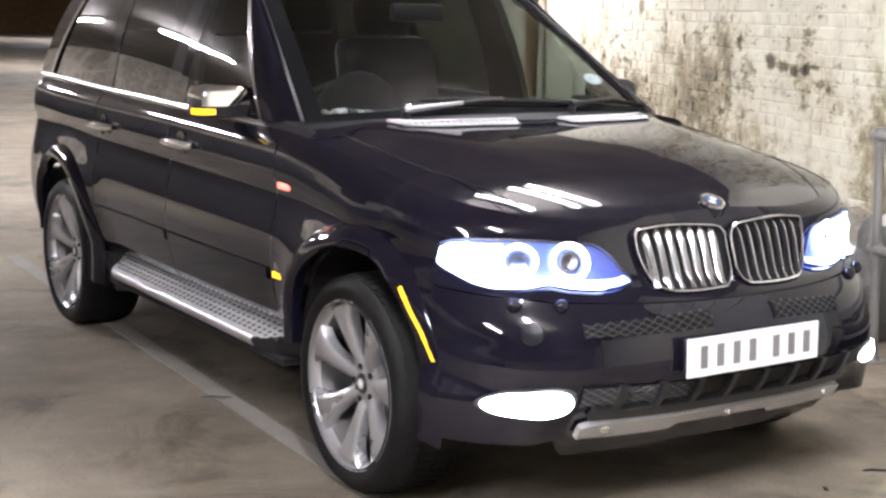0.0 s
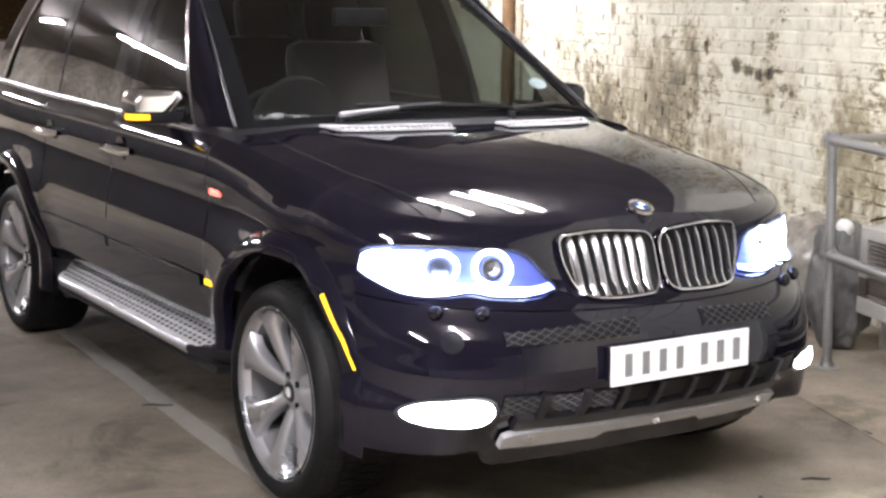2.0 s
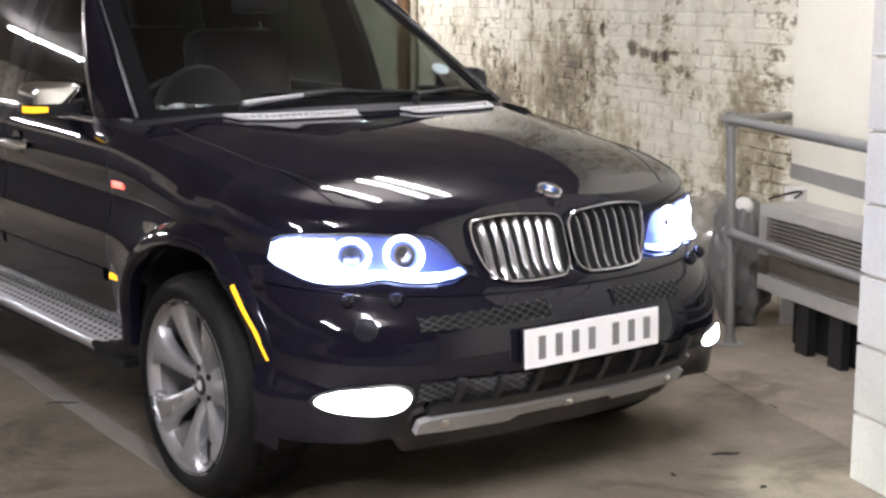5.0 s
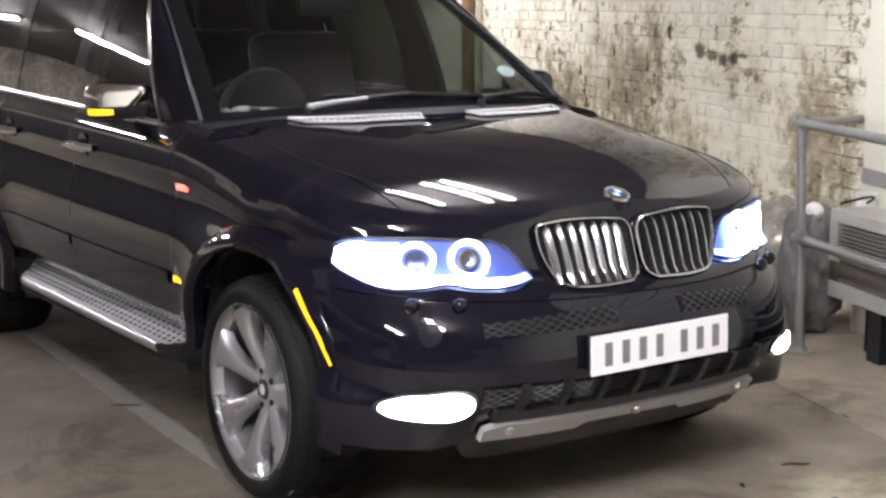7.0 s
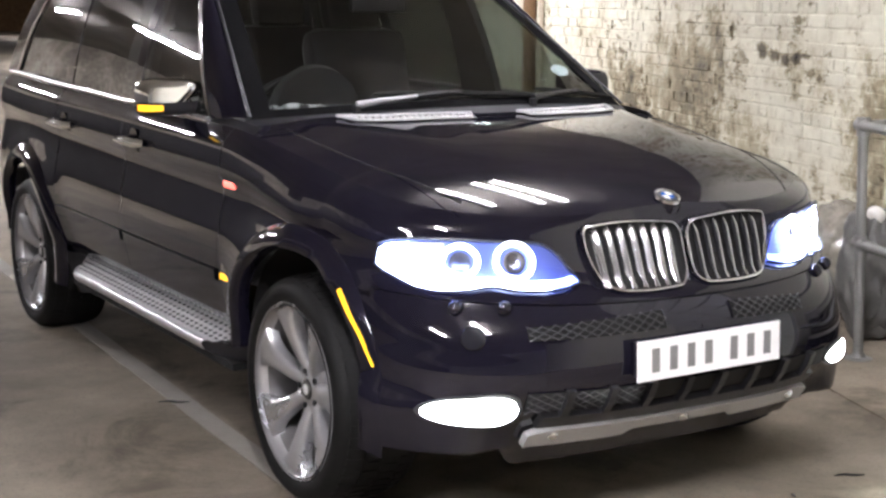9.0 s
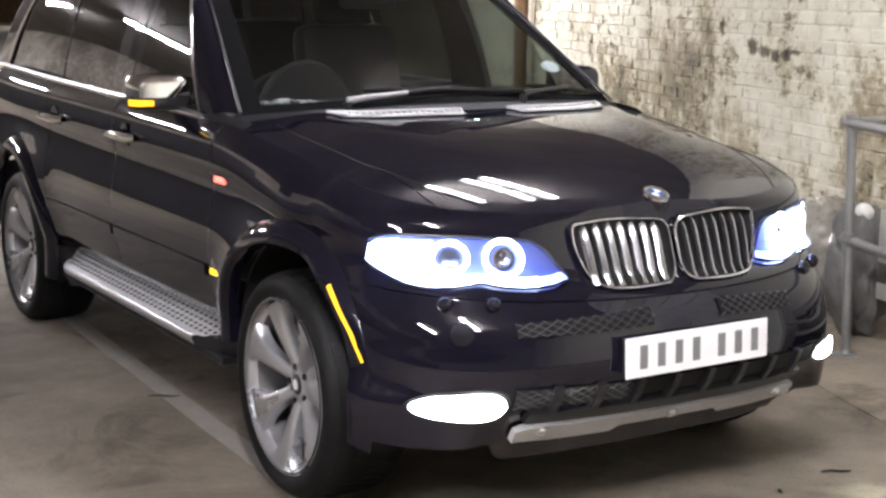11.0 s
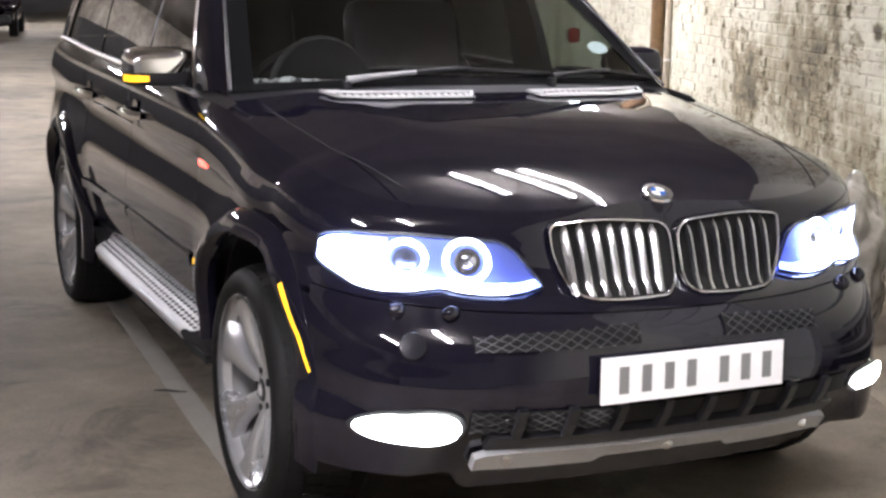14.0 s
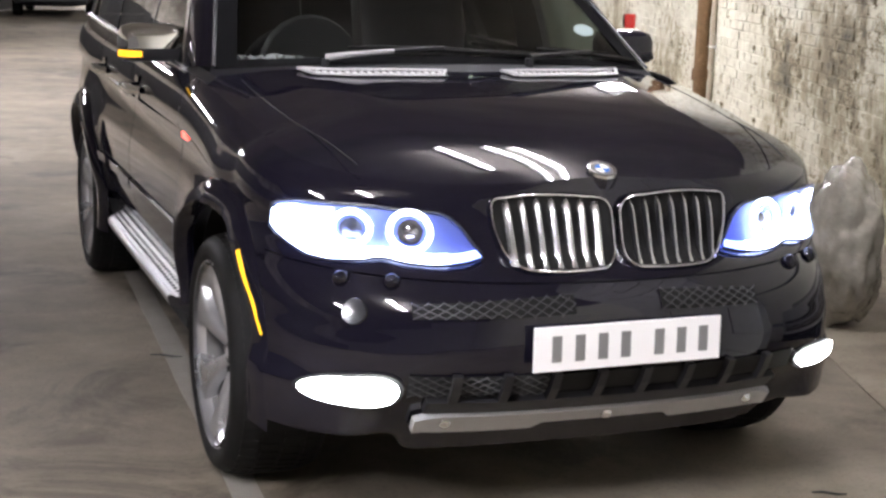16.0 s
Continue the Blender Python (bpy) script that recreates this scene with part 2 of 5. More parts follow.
def brick_material():
    """Old cream paint over brick: flakes, dark grime patches, each piece a little different."""
    m = bpy.data.materials.new("cream_painted_brick")
    m.use_nodes = True
    b = m.node_tree.nodes["Principled BSDF"]
    geo = m.node_tree.nodes.new("ShaderNodeNewGeometry")
    big = node(m, "ShaderNodeTexNoise", Scale=0.75, Detail=5.0, Roughness=0.65)
    mid = node(m, "ShaderNodeTexNoise", Scale=7.0, Detail=6.0, Roughness=0.7)
    fine = node(m, "ShaderNodeTexNoise", Scale=45.0, Detail=4.0, Roughness=0.6)
    for n in (big, mid, fine):
        link(m, geo, "Position", n, "Vector")
    add = m.node_tree.nodes.new("ShaderNodeMath")
    add.operation = "ADD"
    half = m.node_tree.nodes.new("ShaderNodeMath")
    half.operation = "MULTIPLY"
    half.inputs[1].default_value = 0.62
    link(m, mid, "Fac", half, 0)
    link(m, big, "Fac", add, 0)
    link(m, half, "Value", add, 1)
    # where the wall is grimy: low down, and one large brown patch
    dot = m.node_tree.nodes.new("ShaderNodeVectorMath")
    dot.operation = "DOT_PRODUCT"
    dot.inputs[1].default_value = (0.32, 0.947, 0)
    link(m, geo, "Position", dot, 0)
    sep = m.node_tree.nodes.new("ShaderNodeSeparateXYZ")
    link(m, geo, "Position", sep, 0)

    def spot(y, z, ry, rz, depth):
        """An oval patch on the wall, 0 outside."""
        a = node(m, "ShaderNodeMapRange", From_Min=y + 3.66 - ry, From_Max=y + 3.66 + ry, To_Min=-1.0, To_Max=1.0)
        b2 = node(m, "ShaderNodeMapRange", From_Min=z - rz, From_Max=z + rz, To_Min=-1.0, To_Max=1.0)
        a.clamp = b2.clamp = False
        link(m, dot, "Value", a, "Value")
        link(m, sep, "Z", b2, "Value")
        com = m.node_tree.nodes.new("ShaderNodeCombineXYZ")
        link(m, a, "Result", com, "X")
        link(m, b2, "Result", com, "Y")
        ln = m.node_tree.nodes.new("ShaderNodeVectorMath")
        ln.operation = "LENGTH"
        link(m, com, "Vector", ln, 0)
        out = node(m, "ShaderNodeMapRange", From_Min=0.45, From_Max=1.1, To_Min=depth, To_Max=0.0)
        wob = m.node_tree.nodes.new("ShaderNodeMath")
        wob.operation = "MULTIPLY_ADD"
        wob.inputs[1].default_value = 1.6
        link(m, mid, "Fac", wob, 0)
        link(m, ln, "Value", wob, 2)
        less = m.node_tree.nodes.new("ShaderNodeMath")
        less.operation = "SUBTRACT"
        less.inputs[1].default_value = 0.8
        link(m, wob, "Value", less, 0)
        link(m, less, "Value", out, "Value")
        return out

    low = node(m, "ShaderNodeMapRange", From_Min=0.35, From_Max=1.20, To_Min=0.095, To_Max=0.0)
    link(m, sep, "Z", low, "Value")
    total = add
    for sp in (low, spot(1.5, 0.98, 1.2, 0.48, 0.18), spot(2.35, 0.82, 0.55, 0.45, 0.13), spot(-0.10, 1.225, 0.10, 0.055, 0.5), spot(-0.27, 1.21, 0.10, 0.04, 0.42), spot(-0.41, 1.185, 0.07, 0.04, 0.42), spot(-0.545, 1.194, 0.06, 0.03, 0.42), spot(-0.66, 1.215, 0.08, 0.018, 0.34), spot(-1.5, 0.8, 0.5, 0.42, 0.2), spot(0.55, 1.2, 0.08, 0.16, 0.12), spot(0.35, 1.34, 0.03, 0.07, 0.3), spot(2.1, 1.55, 0.09, 0.09, 0.4)):
        sub = m.node_tree.nodes.new("ShaderNodeMath")
        sub.operation = "SUBTRACT"
        link(m, total, "Value", sub, 0)
        link(m, sp, "Result", sub, 1)
        total = sub
    r = ramp(m, [(0.32, (0.085, 0.072, 0.045)), (0.46, (0.150, 0.128, 0.080)), (0.57, (0.262, 0.225, 0.142)), (0.66, (0.406, 0.366, 0.254)), (0.75, (0.572, 0.551, 0.440)), (0.95, (0.70, 0.688, 0.566))])
    link(m, total, "Value", r, "Fac")
    flake = ramp(m, [(0.31, (0.2, 0.17, 0.12)), (0.37, (1, 1, 1))])
    link(m, mid, "Fac", flake, "Fac")
    info = m.node_tree.nodes.new("ShaderNodeObjectInfo")
    tone = node(m, "ShaderNodeMapRange", From_Min=0.0, From_Max=1.0, To_Min=0.93, To_Max=1.04)
    link(m, info, "Random", tone, "Value")
    one = m.node_tree.nodes.new("ShaderNodeMix")
    one.data_type, one.blend_type = "RGBA", "MULTIPLY"
    one.inputs[0].default_value = 1.0
    link(m, r, "Color", one, 6)
    link(m, flake, "Color", one, 7)
    # ragged crumbling, longer along the courses than across them
    flat = m.node_tree.nodes.new("ShaderNodeVectorMath")
    flat.operation = "MULTIPLY"
    flat.inputs[1].default_value = (1.0, 1.0, 2.4)
    link(m, geo, "Position", flat, 0)
    rag = node(m, "ShaderNodeTexNoise", Scale=9.0, Detail=8.0, Roughness=0.72, Distortion=0.25)
    link(m, flat, "Vector", rag, "Vector")
    patchy = node(m, "ShaderNodeTexNoise", Scale=1.6, Detail=3.0, Roughness=0.6)
    link(m, geo, "Position", patchy, "Vector")
    bias = node(m, "ShaderNodeMapRange", From_Min=0.35, From_Max=0.65, To_Min=-0.07, To_Max=0.07)
    link(m, patchy, "Fac", bias, "Value")
    both = m.node_tree.nodes.new("ShaderNodeMath")
    both.operation = "ADD"
    link(m, rag, "Fac", both, 0)
    link(m, bias, "Result", both, 1)
    crumb = ramp(m, [(0.34, (0.28, 0.24, 0.17)), (0.385, (0.62, 0.58, 0.5)), (0.43, (1, 1, 1))])
    link(m, both, "Value", crumb, "Fac")
    worn = m.node_tree.nodes.new("ShaderNodeMix")
    worn.data_type, worn.blend_type = "RGBA", "MULTIPLY"
    worn.inputs[0].default_value = 1.0
    link(m, one, 2, worn, 6)
    link(m, crumb, "Color", worn, 7)
    one = worn
    two = m.node_tree.nodes.new("ShaderNodeMix")
    two.data_type, two.blend_type = "RGBA", "MULTIPLY"
    two.inputs[0].default_value = 1.0
    link(m, one, 2, two, 6)
    link(m, tone, "Result", two, 7)
    link(m, two, 2, b, "Base Color")
    b.inputs["Roughness"].default_value = 0.75
    bp = node(m, "ShaderNodeBump", Strength=0.4, Distance=0.006)
    mixh = m.node_tree.nodes.new("ShaderNodeMath")
    mixh.operation = "ADD"
    link(m, mid, "Fac", mixh, 0)
    link(m, fine, "Fac", mixh, 1)
    link(m, mixh, "Value", bp, "Height")
    link(m, bp, "Normal", b, "Normal")
    return m


BRICK = brick_material()


# ---------------------------------------------------------------- mesh helpers
def mesh_object(name, bm, mat, smooth=False, angle=40):
    me = bpy.data.meshes.new(name)
    bmesh.ops.recalc_face_normals(bm, faces=bm.faces[:])
    if smooth:
        for f in bm.faces:
            f.smooth = True
        for e in bm.edges:
            if len(e.link_faces) == 2 and e.calc_face_angle(0) > radians(angle):
                e.smooth = False
    bm.to_mesh(me)
    bm.free()
    for mm in (mat if isinstance(mat, (list, tuple)) else [mat]):
        me.materials.append(mm)
    return new(name, me)


def part(name, bm, mat, parent, label="", smooth=False, angle=40):
    ob = mesh_object(name, bm, mat, smooth, angle)
    ob.parent = parent
    if label:
        tagged(ob, label)
    return ob


def empty(name, m, label, category, group="", kind=""):
    ob = new(name)
    ob.matrix_world = m
    return tagged(ob, label, category, group, kind)


def box(bm, x0, x1, y0, y1, z0, z1, bevel=0.0):
    vs = [bm.verts.new((x, y, z)) for x in (x0, x1) for y in (y0, y1) for z in (z0, z1)]
    fs = [bm.faces.new([vs[i] for i in q]) for q in ((0, 1, 3, 2), (4, 6, 7, 5), (0, 4, 5, 1), (2, 3, 7, 6), (0, 2, 6, 4), (1, 5, 7, 3))]
    if bevel:
        es = list({e for f in fs for e in f.edges})
        bmesh.ops.bevel(bm, geom=es, offset=bevel, segments=2, profile=0.5, affect="EDGES")
    return bm


def boxed(*a, bevel=0.0):
    return box(bmesh.new(), *a, bevel=bevel)


def tube(bm, pts, radius, sides=10, closed=False, caps=True):
    """A pipe along points; radius may be a list."""
    pts = [Vector(p) for p in pts]
    rings, n = [], len(pts)
    up = Vector((0, 0, 1))
    for i, p in enumerate(pts):
        a, b = pts[(i - 1) % n] if closed or i else p, pts[(i + 1) % n] if closed or i < n - 1 else p
        d = (b - a).normalized()
        u = d.cross(up)
        u = d.cross(Vector((1, 0, 0))) if u.length < 0.05 else u
        u.normalize()
        v = d.cross(u)
        r = radius[i] if isinstance(radius, (list, tuple)) else radius
        rings.append([bm.verts.new(p + r * (math.cos(2 * math.pi * k / sides) * u + math.sin(2 * math.pi * k / sides) * v)) for k in range(sides)])
    for i in range(n if closed else n - 1):
        a, b = rings[i], rings[(i + 1) % n]
        for k in range(sides):
            bm.faces.new((a[k], a[(k + 1) % sides], b[(k + 1) % sides], b[k]))
    if caps and not closed:
        bm.faces.new(rings[0])
        bm.faces.new(rings[-1][::-1])
    return bm


def lathe(bm, profile, sides=32, axis="x", centre=(0, 0, 0), a0=0.0, a1=2 * math.pi):
    """Turns (radius, along) pairs round an axis."""
    full = abs(a1 - a0 - 2 * math.pi) < 1e-6
    cols = sides if full else sides + 1
    c = Vector(centre)
    rows = []
    for r, h in profile:
        row = []
        for k in range(cols):
            t = a0 + (a1 - a0) * k / sides
            u, v = r * math.cos(t), r * math.sin(t)
            row.append(bm.verts.new(c + Vector({"x": (h, u, v), "y": (u, h, v), "z": (u, v, h)}[axis])))
        rows.append(row)
    for a, b in zip(rows, rows[1:]):
        for k in range(sides):
            j = (k + 1) % cols
            bm.faces.new((a[k], a[j], b[j], b[k]))
    return bm


def grid_mesh(rows, bm=None):
    """Faces between rows of points; a face with a missing point is left out."""
    bm = bm or bmesh.new()
    vs = [[bm.verts.new(p) if p is not None else None for p in row] for row in rows]
    for a, b in zip(vs, vs[1:]):
        for k in range(len(a) - 1):
            q = [v for v in (a[k], a[k + 1], b[k + 1], b[k])]
            if None not in q:
                bm.faces.new(q)
    return bm


def solid(bm, depth):
    """Gives a sheet thickness, against its normals."""
    bmesh.ops.recalc_face_normals(bm, faces=bm.faces[:])
    bmesh.ops.solidify(bm, geom=bm.faces[:], thickness=depth)
    return bm


def curve1(xs, ys):
    """A smooth curve through points."""
    xs, ys = np.array(xs, float), np.array(ys, float)
    d = np.diff(ys) / np.diff(xs)
    m = np.r_[d[0], np.where(d[:-1] * d[1:] > 0, 2 * d[:-1] * d[1:] / (d[:-1] + d[1:] + 1e-12), 0), d[-1]]

    def at(x):
        x = min(max(x, xs[0]), xs[-1])
        i = min(max(int(np.searchsorted(xs, x)) - 1, 0), len(xs) - 2)
        h = xs[i + 1] - xs[i]
        t = (x - xs[i]) / h
        return float(ys[i] * (1 + 2 * t) * (1 - t) ** 2 + m[i] * h * t * (1 - t) ** 2 + ys[i + 1] * t * t * (3 - 2 * t) + m[i + 1] * h * t * t * (t - 1))
    return at

# ---------------------------------------------------------------- the car park
def local_object(name, bm, mat, label, category, kind="", smooth=False, group=""):
    ob = mesh_object(name, bm, mat, smooth)
    ob.matrix_world = BUILD
    return tagged(ob, label, category, group, kind)


floor = local_object("floor", boxed(-12.1, 0.3, -15, 60, -0.25, 0), FLOOR, "worn grey-brown concrete car park floor with stains", "floor", "structure")
ceiling = local_object("ceiling", boxed(-12.1, 0.3, -15, 60, 3.1, 3.35), CEIL, "dark patchy concrete ceiling over the car park, out of view", "ceiling", "structure")
wall_east = local_object("wall_east", boxed(-0.0205, 0.3, -2.03, 60, 0, 3.1), BRICK, "old brick wall with peeling cream paint and grime", "wall", "structure")
wall_white = local_object("wall_white", boxed(-0.06, 0.3, -15, -2.032, 0, 3.1), RENDERED, "smooth cream-white painted block wall", "wall", "structure")
# west wall tone is picked for what the car's windows and doors mirror
wall_west = local_object("wall_west", boxed(-12.1, -11.8, -15, 60, 0, 3.1), MOTTLED, "mottled stone wall on the far side, toned for the car's reflections", "wall", "structure")
# unseen band, added only to darken reflections on the car's flank
reflected_dark_west = local_object("reflected_dark_west", boxed(-11.8, -11.78, -15, 60, 0, 2.0), REFLECTED_DARK, "unseen black band added for dark reflections in the car doors", "wall band", "structure")
wall_north = local_object("wall_north", boxed(-11.8, 0.0, 60, 60.3, 0, 3.1), RUST, "dark brown brick wall at the far end", "wall", "structure")
wall_south = local_object("wall_south", boxed(-11.8, -0.06, -15.3, -15, 0, 3.1), BLOCK, "plain block wall closing the near end", "wall", "structure")

# floor along the wall, beyond the car's shadow: its light painted as a paler strip
margin = local_object("lit_floor_strip", boxed(-1.03, 0.0, -15, 30, -0.004, 0.004), MARGIN, "strip of concrete floor along the wall, coloured paler as if lit", "floor", "structure")

# the joint in the floor beside the car
def joint_strip():
    rng = random.Random(4)
    edge = [(-0.868 + 0.044 * y + rng.uniform(-0.003, 0.003), y) for y in np.linspace(-3.0, 4.8, 40)]
    return solid(grid_mesh([[Vector((x + dx, y, 0.003)) for x, y in edge] for dx in (0.0, 0.085)]), 0.003)


joint = mesh_object("floor_joint", joint_strip(), noisy(material("joint_filler", (0.3, 0.28, 0.24), 0.8), 4, 60, [(0.3, (0.21, 0.195, 0.168)), (0.7, (0.30, 0.28, 0.245))], 0.2), False)
tagged(joint, "pale filled expansion joint strip in the concrete floor", "floor joint", "", "structure")


def fluorescent(x, y, z, turn=0, half=0.73, gap=0.05, dim=False):
    m = BUILD @ pose(x, y, z, 0, 0, turn)
    e = empty("ceiling_light", m, "lit twin-tube fluorescent batten overhead, placed out of view" if gap else "lit single-tube fluorescent batten fixed overhead", "ceiling light", "fluorescent battens")
    part("body", boxed(-0.03 - gap * 1.1, 0.03 + gap * 1.1, -half - 0.03, half + 0.03, -0.055, 0.0, bevel=0.008), BATTEN, e)
    for s in ((-gap, gap) if gap else (0.0,)):
        bm = tube(bmesh.new(), [(s, -half, -0.085), (s, half, -0.085)], 0.014, 10)
        part("tube", bm, TUBE_DIM if dim else TUBE, e, "glowing white tube", True)
        for k in (-half - 0.015, half + 0.015):
            part("lamp_holder", boxed(s - 0.016, s + 0.016, k - 0.012, k + 0.012, -0.105, -0.055), BATTEN, e)
    return e


# battens out of view: some mirrored in the windows, the rest added as fill
LIGHTS = [(-3.6, -7.0), (-6.6, -8.0), (-8.1, 3.05), (-8.2, 6.4), (-8.1, 12.0), (-5.0, 26.0), (-10.5, 30.0), (-6.0, 50.0)]
# unseen low-strength battens along the room, mostly added to fill floor and wall
FAINT = [(-2.0, 3.4), (-2.0, 9.0), (-2.0, 15.0), (-5.0, 8.0), (-8.1, 18.0)]
fluorescent(-2.36, -2.98, 3.098, 22, 0.45, 0, True)
fluorescent(-2.03, -2.92, 3.098, 22, 0.52, 0, True)
fluorescent(-1.87, -2.86, 3.098, 22, 0.52, 0, True)
fluorescent(-0.7, 4.2, 3.098, 0, 0.73, 0.05, True)
for lx, ly in LIGHTS:
    fluorescent(lx, ly, 3.098)
for lx, ly in FAINT:
    fluorescent(lx, ly, 3.098, 0, 0.73, 0.05, True)


# block pier beside the railing
def pier():
    e = empty("block_pier", BUILD, "pale painted concrete block pier with recessed joints", "pier", "", "structure")
    x0, y1 = -1.2, -4.36
    part("core", boxed(x0 + 0.012, x0 + 0.44, y1 - 0.88, y1 - 0.012, 0.0, 3.1), MORTAR, e)
    for k in range(14):
        z0 = k * 0.225
        cuts = [0.0, 0.44, 0.88] if k % 2 else [0.0, 0.215, 0.655, 0.88]
        for a, b in zip(cuts, cuts[1:]):
            part("block", boxed(x0, x0 + 0.452, y1 - b + 0.005, y1 - a - 0.005 if a else y1, z0, min(z0 + 0.215, 3.098), bevel=0.004), BLOCK, e)


pier()


# tubular railing
def railing():
    e = empty("railing", BUILD, "grey galvanised tubular steel railing fixed to the floor", "railing")
    foot, top = Vector((-0.678, -2.609, 0.0)), Vector((-0.68, -2.55, 1.0))
    at = lambda z: foot.lerp(top, z)
    part("post", tube(bmesh.new(), [foot, at(0.985)], 0.021, 14), STEEL, e, "", True)
    bm = lathe(bmesh.new(), [(0.0, 0.0), (0.06, 0.0), (0.06, 0.008), (0.032, 0.012), (0.026, 0.03)], 16, "z", foot)
    part("base_flange", bm, STEEL, e, "", True)
    part("top_rail", tube(bmesh.new(), [at(1.0) + Vector((0, 0.03, 0)), (-0.865, -4.34, 1.0)], 0.021, 14), STEEL, e, "", True)
    part("middle_rail", tube(bmesh.new(), [at(0.5) + Vector((0, 0.03, 0)), (-0.77, -4.34, 0.5)], 0.021, 14), STEEL, e, "", True)
    for z in (0.5, 1.0):
        part("clamp", tube(bmesh.new(), [at(z - 0.045), at(z + 0.034)], 0.028, 14), STEEL, e, "", True)
        part("clamp", tube(bmesh.new(), [at(z) + Vector((0, 0.04, 0)), at(z) + Vector((0, -0.05, 0))], 0.028, 14), STEEL, e, "", True)
    part("return_rail", tube(bmesh.new(), [at(1.0), (-0.035, -1.95, 0.957)], 0.021, 14), STEEL, e, "", True)

railing()


# louvred unit lying behind the railing
def louvre_unit():
    e = empty("louvred_heater_unit", BUILD @ pose(-0.5, -2.512, 0.0), "cream enamelled heater case with dark louvred openings", "heater")
    z0, z1, w = 0.228, 0.62, 1.7
    part("case_back", boxed(0.06, 0.22, -w, 0, z0 + 0.01, z1, bevel=0.006), UNIT, e)
    part("frame_top", boxed(0, 0.06, -w, 0, 0.563, z1 - 0.002, bevel=0.004), UNIT, e)
    part("frame_bottom", boxed(0, 0.06, -w, 0, z0, 0.300, bevel=0.004), UNIT, e)
    part("frame_end", boxed(0.001, 0.06, -0.066, 0, 0.405, 0.563), UNIT, e)
    part("end_panel", boxed(0.006, 0.06, -0.066, 0, 0.300, 0.390), BROWN, e)
    part("end_tab", boxed(0.002, 0.06, -0.066, 0, 0.390, 0.405), UNIT, e)
    # near-black sheet: the shade between the louvres as a colour
    part("backing", boxed(0.05, 0.058, -w + 0.045, -0.066, 0.300, 0.563), DARK, e)
    for i in range(8):
        part("louvre", boxed(0.006, 0.030, -w + 0.046, -0.067, 0.420 + 0.0178 * i, 0.4265 + 0.0178 * i), LOUVRE, e)
    part("middle_strip", boxed(0.006, 0.04, -w + 0.046, -0.067, 0.399, 0.411), LOUVRE, e)
    part("lower_panel", boxed(0.018, 0.045, -w + 0.046, -0.067, 0.318, 0.399), BROWN, e, "dark brown lower panel")
    part("lower_strip", boxed(0.008, 0.03, -w + 0.046, -0.067, 0.307, 0.315), LOUVRE, e)
    # added near-black block: paints the dark gap under the case
    part("shade_block", boxed(0.10, 0.20, -w, -0.16, 0, z0 + 0.01), DARK, e, "near-black block standing for the shade under the case")
    for y in (-0.36, -0.62):
        part("foot", boxed(0.02, 0.06, y - 0.05, y + 0.05, 0, z0), TRIM, e)

louvre_unit()

# the brown down-pipe on the brick wall and the pale duct beside it
pipe = empty("down_pipe", BUILD @ pose(-0.08, 4.75, 0), "rust-brown cast iron down-pipe on the brick wall", "pipe")
part("pipe", tube(bmesh.new(), [(0, 0, 0), (0, 0, 3.1)], 0.062, 16), RUST, pipe, "", True)
for z in (0.5, 2.0):
    part("socket_collar", tube(bmesh.new(), [(0, 0, z), (0, 0, z + 0.1)], 0.078, 16), RUST, pipe, "", True)

conduit = empty("conduit", BUILD @ pose(-0.05, 4.47, 0), "thin dusty cream conduit beside the down-pipe", "conduit")
part("pipe", tube(bmesh.new(), [(0, 0, 0), (0, 0, 3.1)], 0.024, 12), DUSTY, conduit, "", True)
for z in (0.8, 1.6, 2.4):
    part("saddle_clip", boxed(-0.03, 0.03, -0.035, 0.035, z, z + 0.02), POT, conduit)

# worn grey band painted on the white wall
band_bm = bmesh.new()
vs = [band_bm.verts.new(v) for v in ((-0.064, -2.04, 0.735), (-0.064, -3.9, 0.68), (-0.064, -3.9, 0.59), (-0.064, -2.04, 0.661))]
band_bm.faces.new(vs)
solid(band_bm, 0.003)
local_object("painted_band", band_bm, STRIPE, "grey painted band along the white wall", "wall band", "structure")

# ---------------------------------------------------------------- the car (front axle at y = 0, nose towards -y)
car = empty("car", Matrix(), "glossy black five-door off-road estate car with lit headlights", "car")
BELT, SILL, YA = 14, 40, -0.12          # grid rows: bonnet 0..BELT, side BELT..SILL
H_CENTRE = curve1([-0.62, -0.5, -0.4, -0.3, -0.1, 0.1, 0.35, 0.6], [0.955, 1.000, 1.030, 1.054, 1.089, 1.112, 1.135, 1.16])
Z_BELT = curve1([-0.12, 0.2, 0.6, 1.5, 2.6, 3.3, 3.9], [1.0, 1.05, 1.095, 1.115, 1.135, 1.15, 1.15])
X_BELT = curve1([-0.12, 0.2, 0.6, 1.5, 2.6, 3.3, 3.9], [0.775, 0.80, 0.82, 0.828, 0.82, 0.80, 0.78])
SIDE = curve1([0, 0.12, 0.2, 0.3, 0.40, 0.47, 0.54, 0.60, 0.68, 0.75, 0.79, 0.805, 0.825, 0.86, 0.9, 1.0], [0.86, 0.905, 0.93, 0.962, 0.984, 0.994, 1.000, 0.997, 0.984, 0.973, 0.9715, 0.976, 0.989, 0.989, 0.982, 0.0])
PLAN = curve1([-0.12, 0.1, 0.5, 1.2, 2.4, 3.0, 3.5, 3.9], [0.868, 0.88, 0.888, 0.893, 0.893, 0.885, 0.86, 0.80])
